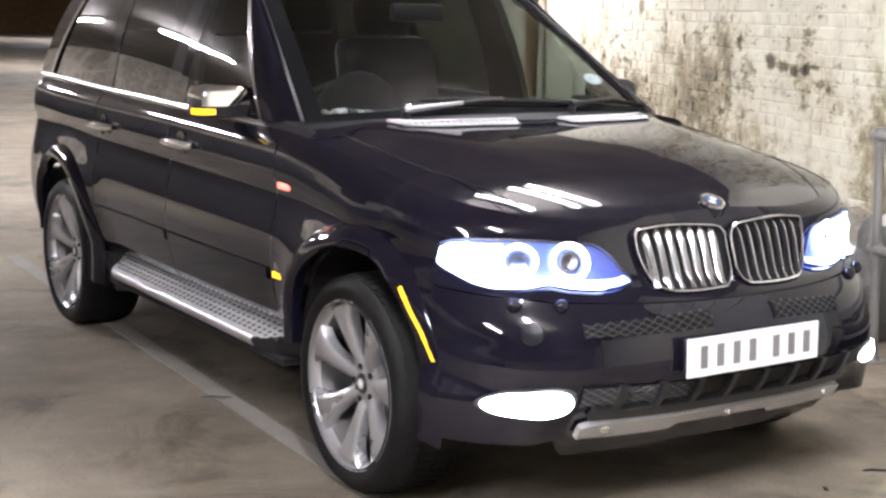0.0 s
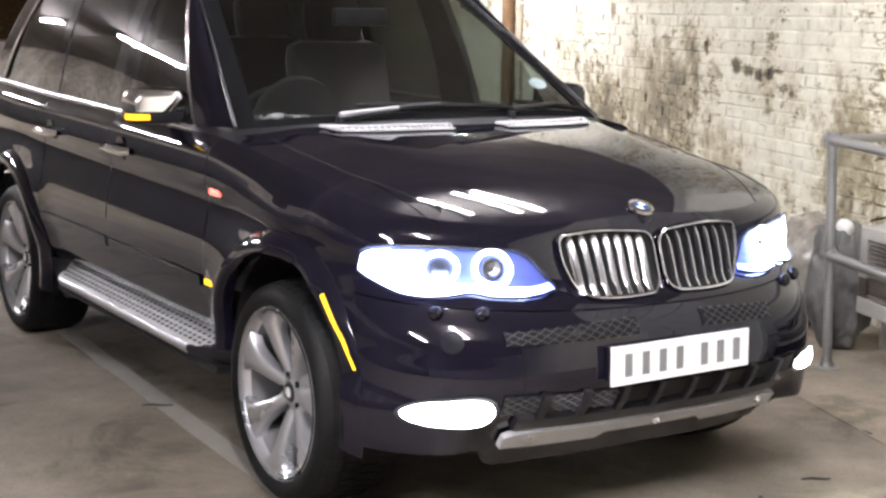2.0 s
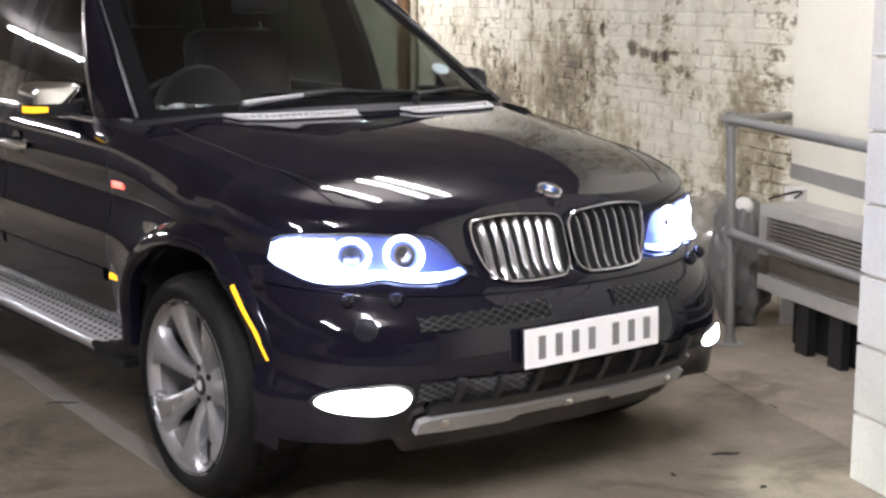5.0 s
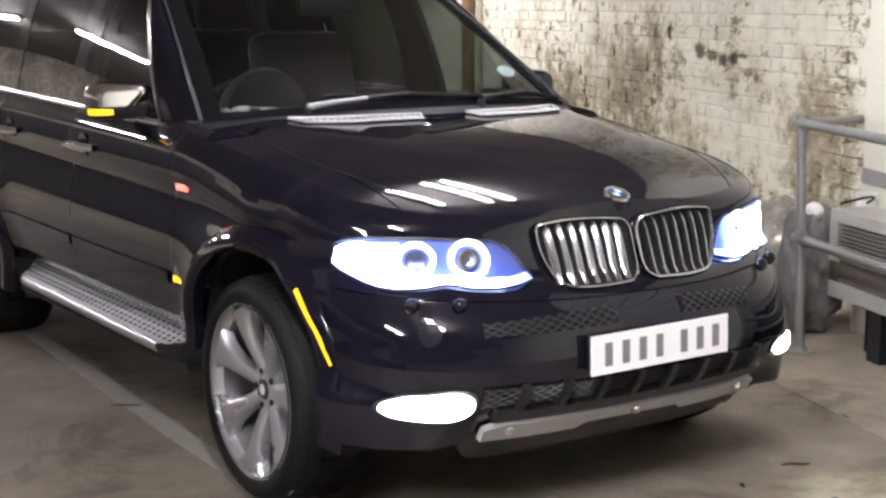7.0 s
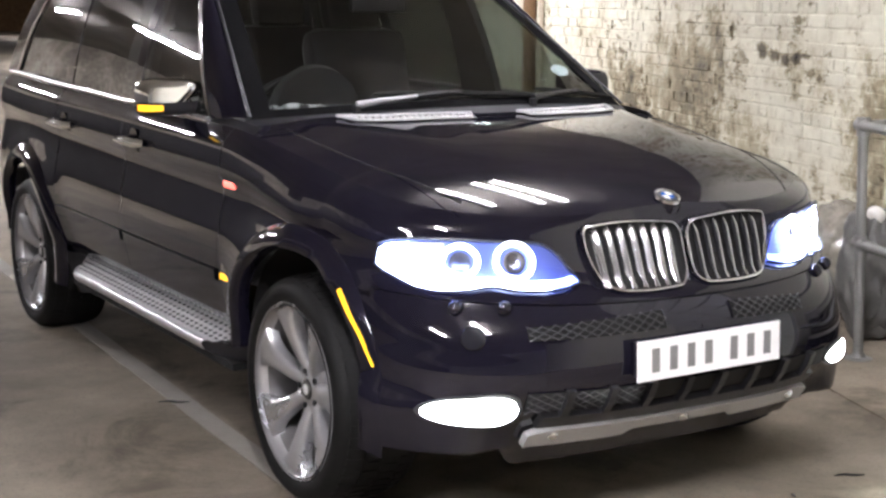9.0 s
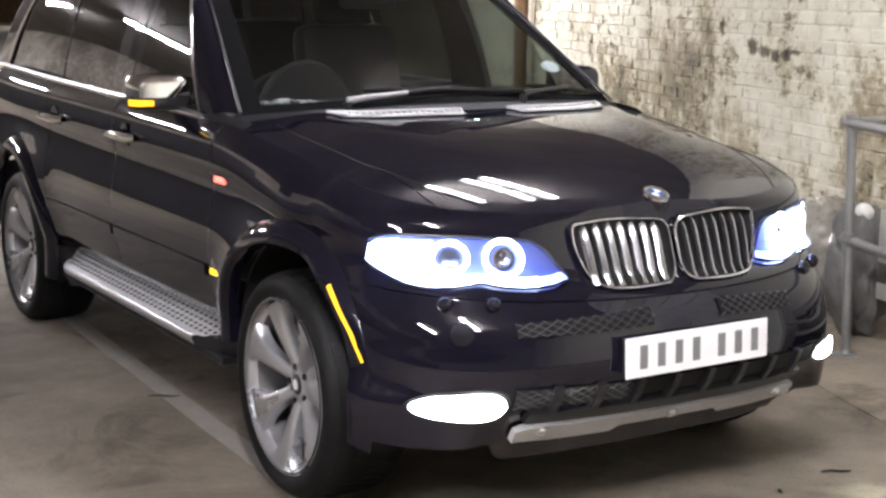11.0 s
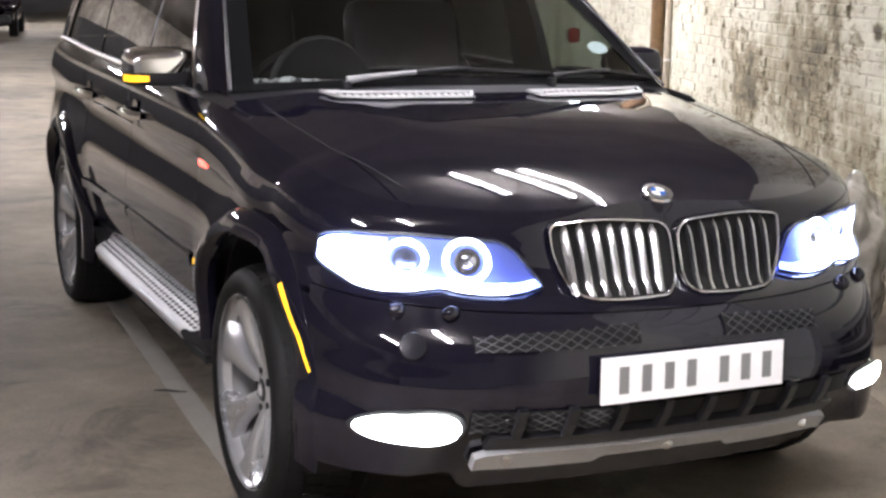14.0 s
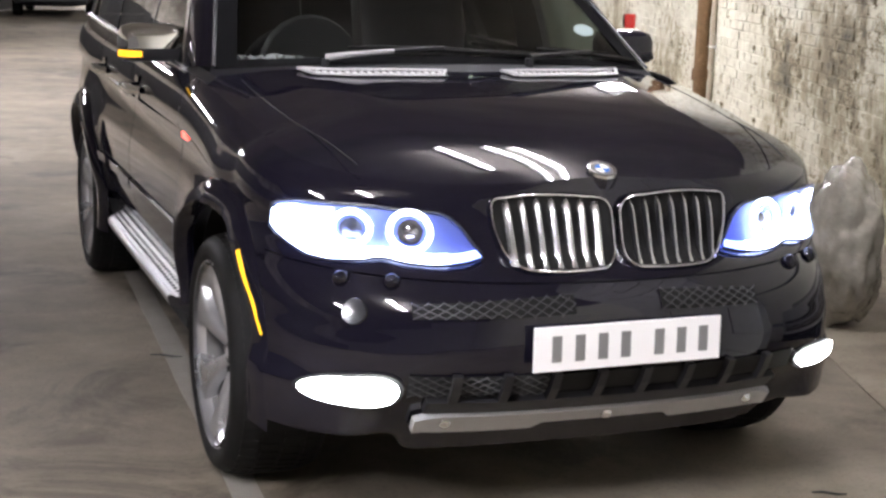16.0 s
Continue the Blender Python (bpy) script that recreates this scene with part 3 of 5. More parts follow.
NOSE_Y = curve1([0.22, 0.30, 0.36, 0.42, 0.48, 0.54, 0.62, 0.70, 0.745, 0.80, 0.86, 0.92, 0.955], [-0.58, -0.655, -0.705, -0.765, -0.802, -0.808, -0.802, -0.748, -0.688, -0.661, -0.643, -0.63, -0.60])
NOSE_E = curve1([0.22, 0.5, 0.58, 0.68, 0.8, 0.9, 1.0], [0.33, 0.33, 0.36, 0.39, 0.36, 0.36, 0.38])

NOSE_X = curve1([0.22, 0.5, 0.58, 0.68, 1.0], [0.74, 0.74, 0.80, 0.909, 0.909])
LIP = 0.925                              # height of the bonnet's front edge


def side_x(y, z):
    """Half-width of the flank at y and height z, below the belt line."""
    zb = Z_BELT(y)
    q = (z - 0.22) / (zb - 0.22)
    w = PLAN(y)
    knee = SIDE(min(q, 0.9))
    if q > 0.9:
        k = (q - 0.9) / 0.1
        knee += (X_BELT(y) / w - knee) * k ** 2.2
    tuck = 1.0
    if 0.42 < y < 2.42 and z < 0.46:
        tuck -= 0.15 * min(1.0, (0.46 - z) / 0.12) ** 1.3 * min(1, (y - 0.42) / 0.06, (2.42 - y) / 0.06)
    swell = 0.0
    for ay in (0.03, 2.84):
        d = math.hypot(y - ay, z - 0.378)
        swell += 0.026 * math.exp(-((max(d, 0.41) - 0.41) / 0.13) ** 2)
    return w * knee * tuck + swell * min(max((y - YA) / 0.16, 0.0), 1.0) * min(max((zb - z) / 0.1, 0.0), 1.0)


def bonnet_z(x, y):
    h, xb, zb = H_CENTRE(y), X_BELT(max(y, YA)), Z_BELT(max(y, YA))
    if y < YA:
        k = min((YA - y) / 0.51, 1.0)
        zb = h - ((H_CENTRE(YA) - zb) * (1 - k) + 0.045 * k)
    r = min(abs(x) / xb, 1.0)
    ridge = 0.011 * min(max((y + 0.30) / 0.35, 0.0), 1.0) ** 1.5 * math.exp(-((abs(x) - (0.36 + 0.24 * (y + 0.5))) / 0.09) ** 2)
    return h - (h - zb) * r ** (3.0 if y > YA else 3.0 - 0.6 * min((YA - y) / 0.4, 1.0)) + ridge * (1 - r ** 4)


def row_z(k, y):
    """Height of side row k at y."""
    zb = Z_BELT(y)
    t = (k - BELT) / (SILL - BELT)
    return zb + (0.22 - zb) * t


def smooth(t):
    t = min(max(t, 0.0), 1.0)
    return t * t * (3 - 2 * t)


def nose_w(z):
    """Half-width of the bumper where it meets the flank."""
    return side_x(YA, max(z, 0.60)) - 0.12 * max(0.0, 0.36 - z) + 0.028 * smooth((0.515 - z) / 0.10)


def nose_point(k, phi):
    """Round the front: phi -90 is the car's own right flank, +90 its left."""
    c, s = max(math.cos(phi), 0.0), math.sin(phi)
    sg = 1 if s >= 0 else -1
    if k <= BELT:
        r = k / BELT
        xm = r * X_BELT(YA)
        y0 = YA + (-0.628 - YA) * r ** 1.1
        x = sg * xm * abs(s) ** (2 / 2.2)
        y = YA + (y0 - YA) * c ** (1.3 + (2 * NOSE_E(LIP) - 1.3) * r)
        z = bonnet_z(x, y)
        xe, ye = sg * X_BELT(YA) * abs(s) ** (2 / 2.2), YA + (-0.628 - YA) * c ** (2 * NOSE_E(LIP))
        zedge = Z_BELT(YA) + (LIP - Z_BELT(YA)) * c
        z += (zedge - bonnet_z(xe, ye)) * r ** 6
        z -= 0.014 * 2 * c * abs(s) * r ** 4
        z += 0.018 * math.exp(-(x / 0.26) ** 2) * min(1.0, 2 * c) * r ** 4
        return Vector((x, y, z))
    zs = row_z(k, YA)
    t = (k - BELT) / (SILL - BELT)
    zn = LIP + (0.22 - LIP) * t
    z = zs + (zn - zs) * c
    xm = nose_w(zs)
    x = sg * xm * abs(s) ** NOSE_X(zn)
    full = min(max((abs(s) - 0.45) / 0.25, 0.0), 1.0)
    ny = NOSE_Y(zn) + (NOSE_Y(max(zn, 0.45)) - NOSE_Y(zn)) * 0.8 * full
    y = YA + (ny - YA) * c ** (2 * NOSE_E(zn))
    z -= 0.014 * 2 * c * abs(s) * max(0.0, 1 - t / 0.13)
    z += 0.018 * math.exp(-(x / 0.26) ** 2) * min(1.0, 2 * c) * max(0.0, 1 - t / 0.13)
    return Vector((x, y, z))


def rear_point(k, phi):
    c, s = max(math.cos(phi), 0.0), math.sin(phi)
    z = row_z(k, 3.3)
    sg = 1 if s >= 0 else -1
    tail = curve1([0.22, 0.4, 0.6, 0.9, 1.15], [3.66, 3.78, 3.82, 3.74, 3.66])(z)
    return Vector((sg * side_x(3.3, z) * abs(s) ** 0.6, 3.3 + (tail - 3.3) * c ** 0.75, z))


def flank_point(k, y, sg):
    z = row_z(k, y)
    return Vector((sg * side_x(y, z), y, z))


ARCH = [(0.03, 0.378, 0.415), (2.84, 0.378, 0.415)]


def arched(p):
    """None inside a wheel arch; points just inside are drawn to its edge."""
    if abs(p.x) < 0.5:
        return p
    for ay, az, r in ARCH:
        d = math.hypot(p.y - ay, p.z - az)
        if d < r - 0.04:
            return None
        if d < r:
            return Vector((p.x, ay + (p.y - ay) * r / d, az + (p.z - az) * r / d))
    return p


def spread(a, b, step):
    n = max(2, int(abs(b - a) / step) + 1)
    return [a + (b - a) * i / (n - 1) for i in range(n)]


def panel(name, rows, mat, parent, label="", depth=0.0):
    bm = grid_mesh([[arched(p) if p is not None else None for p in row] for row in rows])
    bmesh.ops.remove_doubles(bm, verts=bm.verts[:], dist=0.0004)
    bmesh.ops.dissolve_degenerate(bm, edges=bm.edges[:], dist=0.0004)
    ob = part(name, bm, mat, parent, label, True, 60)
    return ob


FINE = [BELT + 0.003] + [k / 2 for k in range(2 * BELT + 1, 2 * SILL + 1)]
EDGE = [math.acos(min(1.0, (0.032 * j) ** (1 / 0.68))) for j in range(0, 19)]
INNER = [EDGE[-1] * (1 - i / 24) for i in range(1, 25)]
PHI = [-a for a in EDGE + INNER] + (EDGE + INNER)[-2::-1]
MID = len(PHI) // 2

# bonnet: from the front edge back to the scuttle
COWL = lambda x: 0.33 + 0.22 * abs(x / 0.8) ** 2
def bonnet_rows():
    rows = []
    for k in [0.0] + [BELT * i / 26 for i in range(1, 26)] + [BELT - 0.003]:
        r = k / BELT
        row = []
        back = [COWL(r * X_BELT(0.45)) + (YA - COWL(r * X_BELT(0.45))) * i / 14 for i in range(14)]
        for y in back:
            x = -r * X_BELT(y)
            row.append(Vector((x, y, bonnet_z(x, y))))
        row += [nose_point(k, a) for a in PHI]
        for y in back[::-1]:
            x = r * X_BELT(y)
            row.append(Vector((x, y, bonnet_z(x, y))))
        rows.append(row)
    return rows


panel("bonnet", bonnet_rows(), PAINT, car)

SPLIT = 22.5                      # row of the joint between wings and bumper
for sg, first in ((-1, PHI[:MID + 1]), (1, PHI[MID:])):
    rows = []
    for k in [k for k in FINE if BELT < k <= SILL]:
        ys = spread(0.585, YA, 0.02)
        flank = [flank_point(k, y, sg) for y in ys[:-1]]
        front = [nose_point(k, a) if k <= SPLIT else None for a in (first if sg < 0 else first[::-1])]
        if k > SPLIT:
            front[:14] = [nose_point(k, a) for a in (first if sg < 0 else first[::-1])[:14]]
            front = [p if p is not None and p.z > 0.70 else None for p in front]
        rows.append(flank + front)
    panel("front_wing", rows, PAINT, car)

bumper = part("front_bumper", grid_mesh([[arched(nose_point(k, a)) for a in PHI] for k in [SPLIT + 0.12] + [k for k in FINE if SPLIT + 0.2 < k <= 31]]), PAINT, car, "", True, 60)
def lower_point(k, a):
    p = nose_point(k, a)
    return Vector((p.x, p.y, max(p.z, 0.22 + 0.08 * min(max((abs(p.x) - 0.5) / 0.06, 0.0), 1.0))))


part("lower_bumper", grid_mesh([[arched(lower_point(k, a)) for a in PHI] for k in FINE if k >= 31]), PAINT, car, "dark lower bumper", True, 60)

# shut lines of the bonnet
for sg in (-1, 1):
    pts = []
    for i in range(25):
        y = 0.42 - 0.92 * i / 24
        x = sg * (0.715 - 0.09 * (i / 24) ** 2)
        pts.append(Vector((x, y, bonnet_z(x, y) - 0.0005)))
    part("shut_line", tube(bmesh.new(), pts, 0.0022, 6), DARK, car, "dark bonnet shut line", True)

for sg in (-1, 1):
    for name, y0, y1 in (("front_door", 0.592, 1.545), ("rear_door", 1.552, 2.40)):
        rows = [[flank_point(k, y, sg) for y in spread(y0, y1, 0.025)] for k in FINE if k <= SILL - 5.5]
        panel(name, rows, PAINT, car)
    rows = [[flank_point(k, y, sg) for y in spread(2.407, 3.3, 0.02)] + [rear_point(k, sg * radians(a)) for a in (85, 80, 74, 68)] for k in FINE]
    panel("rear_wing", rows, PAINT, car)
    rows = [[flank_point(k, y, sg) for y in spread(0.40, 2.42, 0.04)] for k in FINE if k > SILL - 5.6]
    panel("sill", rows, GREY_TRIM, car)
panel("tailgate", [[rear_point(k, radians(a)) for a in range(-67, 68, 3)] for k in FINE if k < 28], PAINT, car)
panel("rear_bumper", [[rear_point(k, radians(a)) for a in range(-67, 68, 3)] for k in FINE if k >= 28], GREY_TRIM, car)
part("underbody", boxed(-0.62, 0.62, -0.42, 3.5, 0.24, 0.50), DARK, car)
part("engine_bay", boxed(-0.62, 0.62, -0.45, 0.45, 0.50, 0.93), DARK, car)
for sg in (-1, 1):
    for ay, az, r in ARCH:
        bm = lathe(bmesh.new(), [(0.42, 0.50 * sg), (0.42, 0.84 * sg)], 30, "x", (0, ay, az), radians(-20), radians(200))
        part("wheel_arch_liner", bm, DARK, car, "", True)
        bm = bmesh.new()
        rows = []
        for i in range(41):
            a = radians(3 + 191 * i / 40)
            row = []
            for rr, out in ((0.405, -0.03), (0.404, 0.014), (0.415, 0.027), (0.445, 0.024), (0.475, 0.004), (0.48, -0.004)):
                y, z = ay + rr * math.cos(a), az + rr * math.sin(a)
                if y < YA:
                    k = BELT + (Z_BELT(YA) - z) / (Z_BELT(YA) - 0.22) * (SILL - BELT)
                    zn = z
                    best = min((nose_point(k, sg * radians(b)) for b in np.linspace(40, 90, 51)), key=lambda p: abs(p.y - y))
                    x = abs(best.x)
                else:
                    x = side_x(y, max(z, 0.46))
                fade = min(1.0, max(0.0, (y + 0.40) / 0.2)) if ay < 1 else 1.0
                row.append(Vector((sg * (x + (out if out < 0 else out * fade + 0.003)), y, z)))
            rows.append(row)
        part("arch_flare", grid_mesh(rows, bm), PAINT, car, "", True, 60)


# lit amber strips at the front edge of the front arches
for sg in (-1, 1):
    rows = []
    for i in range(13):
        t = i / 12
        row = []
        for rr, out in ((-0.007, -0.007), (-0.005, 0.002), (0.005, 0.000), (0.007, -0.009)):
            sag = rr + 0.016 * t * (1 - t)
            y, z = -0.260 - 0.146 * t - 0.79 * sag, 0.711 - 0.195 * t + 0.61 * sag
            k = BELT + (Z_BELT(YA) - z) / (Z_BELT(YA) - 0.22) * (SILL - BELT)
            best = min((nose_point(k, sg * radians(b)) for b in np.linspace(45, 90, 361)), key=lambda p: abs(p.y - y))
            row.append(Vector((sg * (abs(best.x) + 0.003 + 0.026 * smooth((y + 0.43) / 0.25) + out), y, z)))
        rows.append(row)
    part("indicator_strip", grid_mesh(rows), AMBER_LIT, car, "glowing amber indicator strip on the wheel arch", True)


# ---- wheels
def wheel(x, y, sg):
    w = new("wheel")
    w.parent = car
    w.matrix_world = pose(x, y, 0.347, 0, 0, 0 if sg < 0 else 180)
    # local: outer face towards -x
    bm = lathe(bmesh.new(), [(0.262, -0.005), (0.272, 0.0), (0.293, -0.012), (0.320, -0.007), (0.336, 0.010), (0.345, 0.036), (0.347, 0.09), (0.347, 0.18), (0.345, 0.228), (0.334, 0.26), (0.31, 0.272), (0.27, 0.262)], 64, "x")
    tyre = part("tyre", bm, RUBBER, w, "", True, 50)
    bm = bmesh.new()
    for k in range(60):
        for x0, x1, lag in ((0.020, 0.066, 0.0), (0.076, 0.128, 0.5), (0.138, 0.190, 0.0), (0.200, 0.244, 0.5)):
            a, low, high = 2 * math.pi * (k + lag) / 60, [], []
            for da, xx in ((-0.034, x0), (0.034, x0), (0.034, x1), (-0.034, x1)):
                ring = 0.336 if min(xx, 0.264 - xx) < 0.03 else 0.344
                b, tip = a + da + 0.25 * (xx - x0), ring + 0.0065
                low.append(bm.verts.new((xx, ring * math.cos(b), ring * math.sin(b))))
                high.append(bm.verts.new((xx, tip * math.cos(b), tip * math.sin(b))))
            bm.faces.new(high)
            for q in range(4):
                bm.faces.new((low[q], low[(q + 1) % 4], high[(q + 1) % 4], high[q]))
    tagged(part("tread_pattern", bm, RUBBER, tyre), "", "", "", "stuff")
    # rim barrel and lip
    rim = part("rim", lathe(bmesh.new(), [(0.262, 0.0), (0.270, -0.004), (0.272, 0.004), (0.266, 0.012), (0.257, 0.02), (0.252, 0.034)], 64, "x"), ALLOY, w, "", True, 40)
    # inner barrel in the shaded alloy tone
    part("rim_barrel", lathe(bmesh.new(), [(0.252, 0.034), (0.243, 0.06), (0.240, 0.12), (0.245, 0.24)], 64, "x"), BARREL, w, "", True, 40)
    part("brake_disc", lathe(bmesh.new(), [(0.0, 0.11), (0.165, 0.11), (0.165, 0.135), (0.0, 0.135)], 40, "x"), BRAKE, w, "", True)
    # near-black disc as painted shade behind the spokes
    part("rim_shade", lathe(bmesh.new(), [(0.0, 0.17), (0.246, 0.17)], 40, "x"), DARK, w)
    part("brake_caliper", boxed(0.085, 0.16, 0.06, 0.15, -0.12, 0.12, bevel=0.01), TRIM, w)
    # seven dished spokes that widen to the rim
    bm = bmesh.new()
    for i in range(7):
        a0 = 2 * math.pi * i / 7 + 0.32
        rows = []
        for j in range(11):
            t = j / 10
            r = 0.045 + 0.208 * t
            half = 0.021 + 0.024 * t ** 1.8 + 0.032 * t ** 7
            bend = a0 + 0.03 * t * t
            depth = 0.006 + 0.050 * (1 - t) ** 1.7
            c, s = math.cos(bend), math.sin(bend)
            row = []
            for u, d in ((-1.0, 0.045), (-0.97, 0.014), (-0.88, 0.006), (-0.45, 0.001), (0.0, 0.0), (0.45, 0.001), (0.88, 0.006), (0.97, 0.014), (1.0, 0.045)):
                yy, zz = r * c - u * half * s, r * s + u * half * c
                over = math.hypot(yy, zz) / 0.259
                if over > 1:
                    yy, zz = yy / over, zz / over
                row.append(Vector((depth + d, yy, zz)))
            rows.append(row)
        grid_mesh(rows, bm)
    part("spokes", bm, ALLOY, rim, "", True, 50)
    part("hub", lathe(bmesh.new(), [(0.0, 0.050), (0.038, 0.050), (0.042, 0.053), (0.065, 0.055), (0.092, 0.064), (0.10, 0.085)], 32, "x"), ALLOY, w, "", True, 40)
    part("centre_cap", lathe(bmesh.new(), [(0.0, 0.0445), (0.028, 0.045), (0.034, 0.051)], 24, "x"), INK, w, "round dark centre cap", True)
    part("cap_emblem", lathe(bmesh.new(), [(0.0, 0.0435), (0.017, 0.044)], 20, "x"), WHITE, w)
    for i in range(5):
        a = 2 * math.pi * i / 5
        bm = lathe(bmesh.new(), [(0.0, 0.049), (0.011, 0.049), (0.012, 0.066)], 6, "x", (0, 0.057 * math.cos(a), 0.057 * math.sin(a)))
        part("wheel_bolt", bm, DARK, w)


wheel(-0.885, 0.035, -1)
wheel(-0.895, 2.84, -1)
wheel(0.885, 0.035, 1)
wheel(0.895, 2.84, 1)


# ---- front end: lamps, grilles, plate
def nose_at(x, z, out=0.0):
    """The point of the nose skin at x and z, moved out along its normal."""
    def raw(x, z):
        xm, e = 0.86, NOSE_X(z)
        for _ in range(8):
            s = min(abs(x) / xm, 1.0) ** (1 / e)
            c = math.sqrt(max(0.0, 1 - s * s))
            zb = Z_BELT(YA)
            a, b = zb + (LIP - zb) * c, 0.22
            t = (a - z) / (a - b)
            xm = nose_w(zb + (0.22 - zb) * min(max(t, 0), 1))
            e = NOSE_X(LIP + (0.22 - LIP) * min(max(t, 0), 1))
        phi = math.asin(min(1, (abs(x) / xm) ** (1 / e))) * (1 if x >= 0 else -1)
        return nose_point(BELT + min(max(t, 0.001), 1) * (SILL - BELT), phi)
    p = raw(x, z)
    n = (raw(x + 0.004, z) - raw(x - 0.004, z)).cross(raw(x, z + 0.004) - raw(x, z - 0.004))
    n.normalize()
    if n.y > 0:
        n = -n
    return p + n * out


def patch(outs, xs, low, high, rows=8):
    """A sheet on the nose between two curves z = low(x) and z = high(x)."""
    return [[nose_at(x, low(x) + (high(x) - low(x)) * j / rows, outs) for x in xs] for j in range(rows + 1)]


def band(xs, low, high, out, depth, rows=4):
    bm = grid_mesh(patch(out, xs, low, high, rows))
    back = grid_mesh(patch(out - depth, xs, low, high, rows))
    me = bpy.data.meshes.new("tmp")
    back.to_mesh(me)
    back.free()
    bm.from_mesh(me)
    bpy.data.meshes.remove(me)
    bmesh.ops.bridge_loops(bm, edges=[e for e in bm.edges if e.is_boundary])
    return bm


HL_TOP = curve1([0.345, 0.36, 0.40, 0.445, 0.54, 0.64, 0.74, 0.79, 0.815], [0.750, 0.772, 0.826, 0.852, 0.860, 0.867, 0.867, 0.861, 0.842])
HL_LOW = curve1([0.345, 0.40, 0.465, 0.53, 0.586, 0.64, 0.70, 0.745, 0.785, 0.815], [0.745, 0.733, 0.729, 0.733, 0.743, 0.736, 0.734, 0.741, 0.770, 0.812])


def headlight(sg):
    e = new("headlight")
    e.parent = car
    tagged(e, "lit clear headlight with glowing rings and LED strip")
    xs = [sg * x for x in np.linspace(0.345, 0.806, 40)]
    low, high = lambda x: HL_LOW(abs(x)), lambda x: HL_TOP(abs(x))
    part("housing", grid_mesh(patch(0.003, xs, low, high, 8)), HOUSING, e, "", True)
    led_top = lambda x: HL_LOW(abs(x)) + min(0.024 + 0.03 * max(0, (abs(x) - 0.60) / 0.2), 0.9 * (HL_TOP(abs(x)) - HL_LOW(abs(x))))
    part("led_strip", grid_mesh(patch(0.008, [x for x in xs if abs(x) > 0.425], low, led_top, 3)), LED, e, "bright blue-white LED strip", True)
    # added glowing sheet: the blue fringe of the lamp's light
    part("led_tip", grid_mesh(patch(0.008, [x for x in xs if abs(x) < 0.437], low, lambda x: led_top(x) - 0.001, 3)), BLUE_GLOW, e, "deep blue glow added at the headlight's inner tip", True)
    xo = [sg * x for x in np.linspace(0.688, 0.800, 18)]
    roof = lambda x: HL_TOP(abs(x)) - 0.006 - 0.022 * min(max((0.752 - abs(x)) / 0.008, 0.0), 1.0)
    side = lambda x: min(HL_LOW(abs(x)) + 0.008, roof(x) - 0.01)
    part("side_light", grid_mesh(patch(0.009, xo, side, roof, 6)), LED, e, "", True)
    xi = [sg * x for x in np.linspace(0.680, 0.748, 10)]
    part("indicator", grid_mesh(patch(0.0105, xi, lambda x: HL_TOP(abs(x)) - 0.024, lambda x: HL_TOP(abs(x)) - 0.006, 2)), INDICATOR, e, "unlit pale amber indicator lamp", True)
    for cx, cz, rr in ((0.512, 0.808, 0.048), (0.645, 0.812, 0.041)):
        pts = [nose_at(sg * (cx + rr * math.cos(a)), cz + rr * math.sin(a), 0.014) for a in np.linspace(0, 2 * math.pi, 41)[:-1]]
        part("halo_ring", tube(bmesh.new(), pts, 0.0075, 8, closed=True), HALO, e, "glowing white ring", True)
        c = nose_at(sg * cx, cz, 0.008)
        d = (nose_at(sg * cx, cz, 0.02) - c).normalized()
        m = d.to_track_quat("Z", "Y").to_matrix().to_4x4()
        bm = lathe(bmesh.new(), [(0.0, 0.006), (0.014, 0.004), (0.022, 0.0), (0.032, 0.002)], 24, "z")
        bmesh.ops.transform(bm, matrix=Matrix.Translation(c) @ m, verts=bm.verts[:])
        part("projector", bm, PROJECTOR if cx > 0.6 else REFLECTOR, e, "", True)
    part("lens", grid_mesh(patch(0.019, xs, lambda x: low(x) - 0.004, lambda x: high(x) + 0.004, 8)), LENS, e, "clear lens cover", True)
    edge = [nose_at(x, low(x) - 0.004, 0.012) for x in xs] + [nose_at(x, high(x) + 0.004, 0.012) for x in xs[::-1]]
    part("lens_edge", tube(bmesh.new(), edge, 0.004, 6, closed=True), TRIM, e, "", True)
    for k, dx in enumerate((0.575, 0.685)):
        c = nose_at(sg * dx, 0.695, 0.0)
        bm = bmesh.new()
        bmesh.ops.create_uvsphere(bm, u_segments=14, v_segments=8, radius=0.023)
        bmesh.ops.transform(bm, matrix=Matrix.Translation(c + Vector((0, -0.004, 0))) @ Matrix.Diagonal((1.0, 0.8, 0.95, 1)), verts=bm.verts[:])
        part("washer_jet", bm, PAINT, car, "black headlight washer cap", True)


headlight(-1)
headlight(1)


KIDNEY = [(0.334, 0.893, 0.022), (0.20, 0.907, 0.10), (0.012, 0.891, 0.045), (0.012, 0.726, 0.05), (0.17, 0.720, 0.10), (0.293, 0.728, 0.05), (0.332, 0.82, 0.07)]
CENTRE = 0.022


def rounded(corners, n=7):
    """A closed outline of (x, z, radius) corners, each rounded by a small arc."""
    out = []
    for i, (x, z, r) in enumerate(corners):
        c = Vector((x, z))
        a, b = Vector(corners[i - 1][:2]) - c, Vector(corners[(i + 1) % len(corners)][:2]) - c
        p, q = c + a.normalized() * min(r, 0.45 * a.length), c + b.normalized() * min(r, 0.45 * b.length)
        for k in range(n):
            t = k / (n - 1)
            out.append(p * (1 - t) ** 2 + c * 2 * t * (1 - t) + q * t * t)
    return out


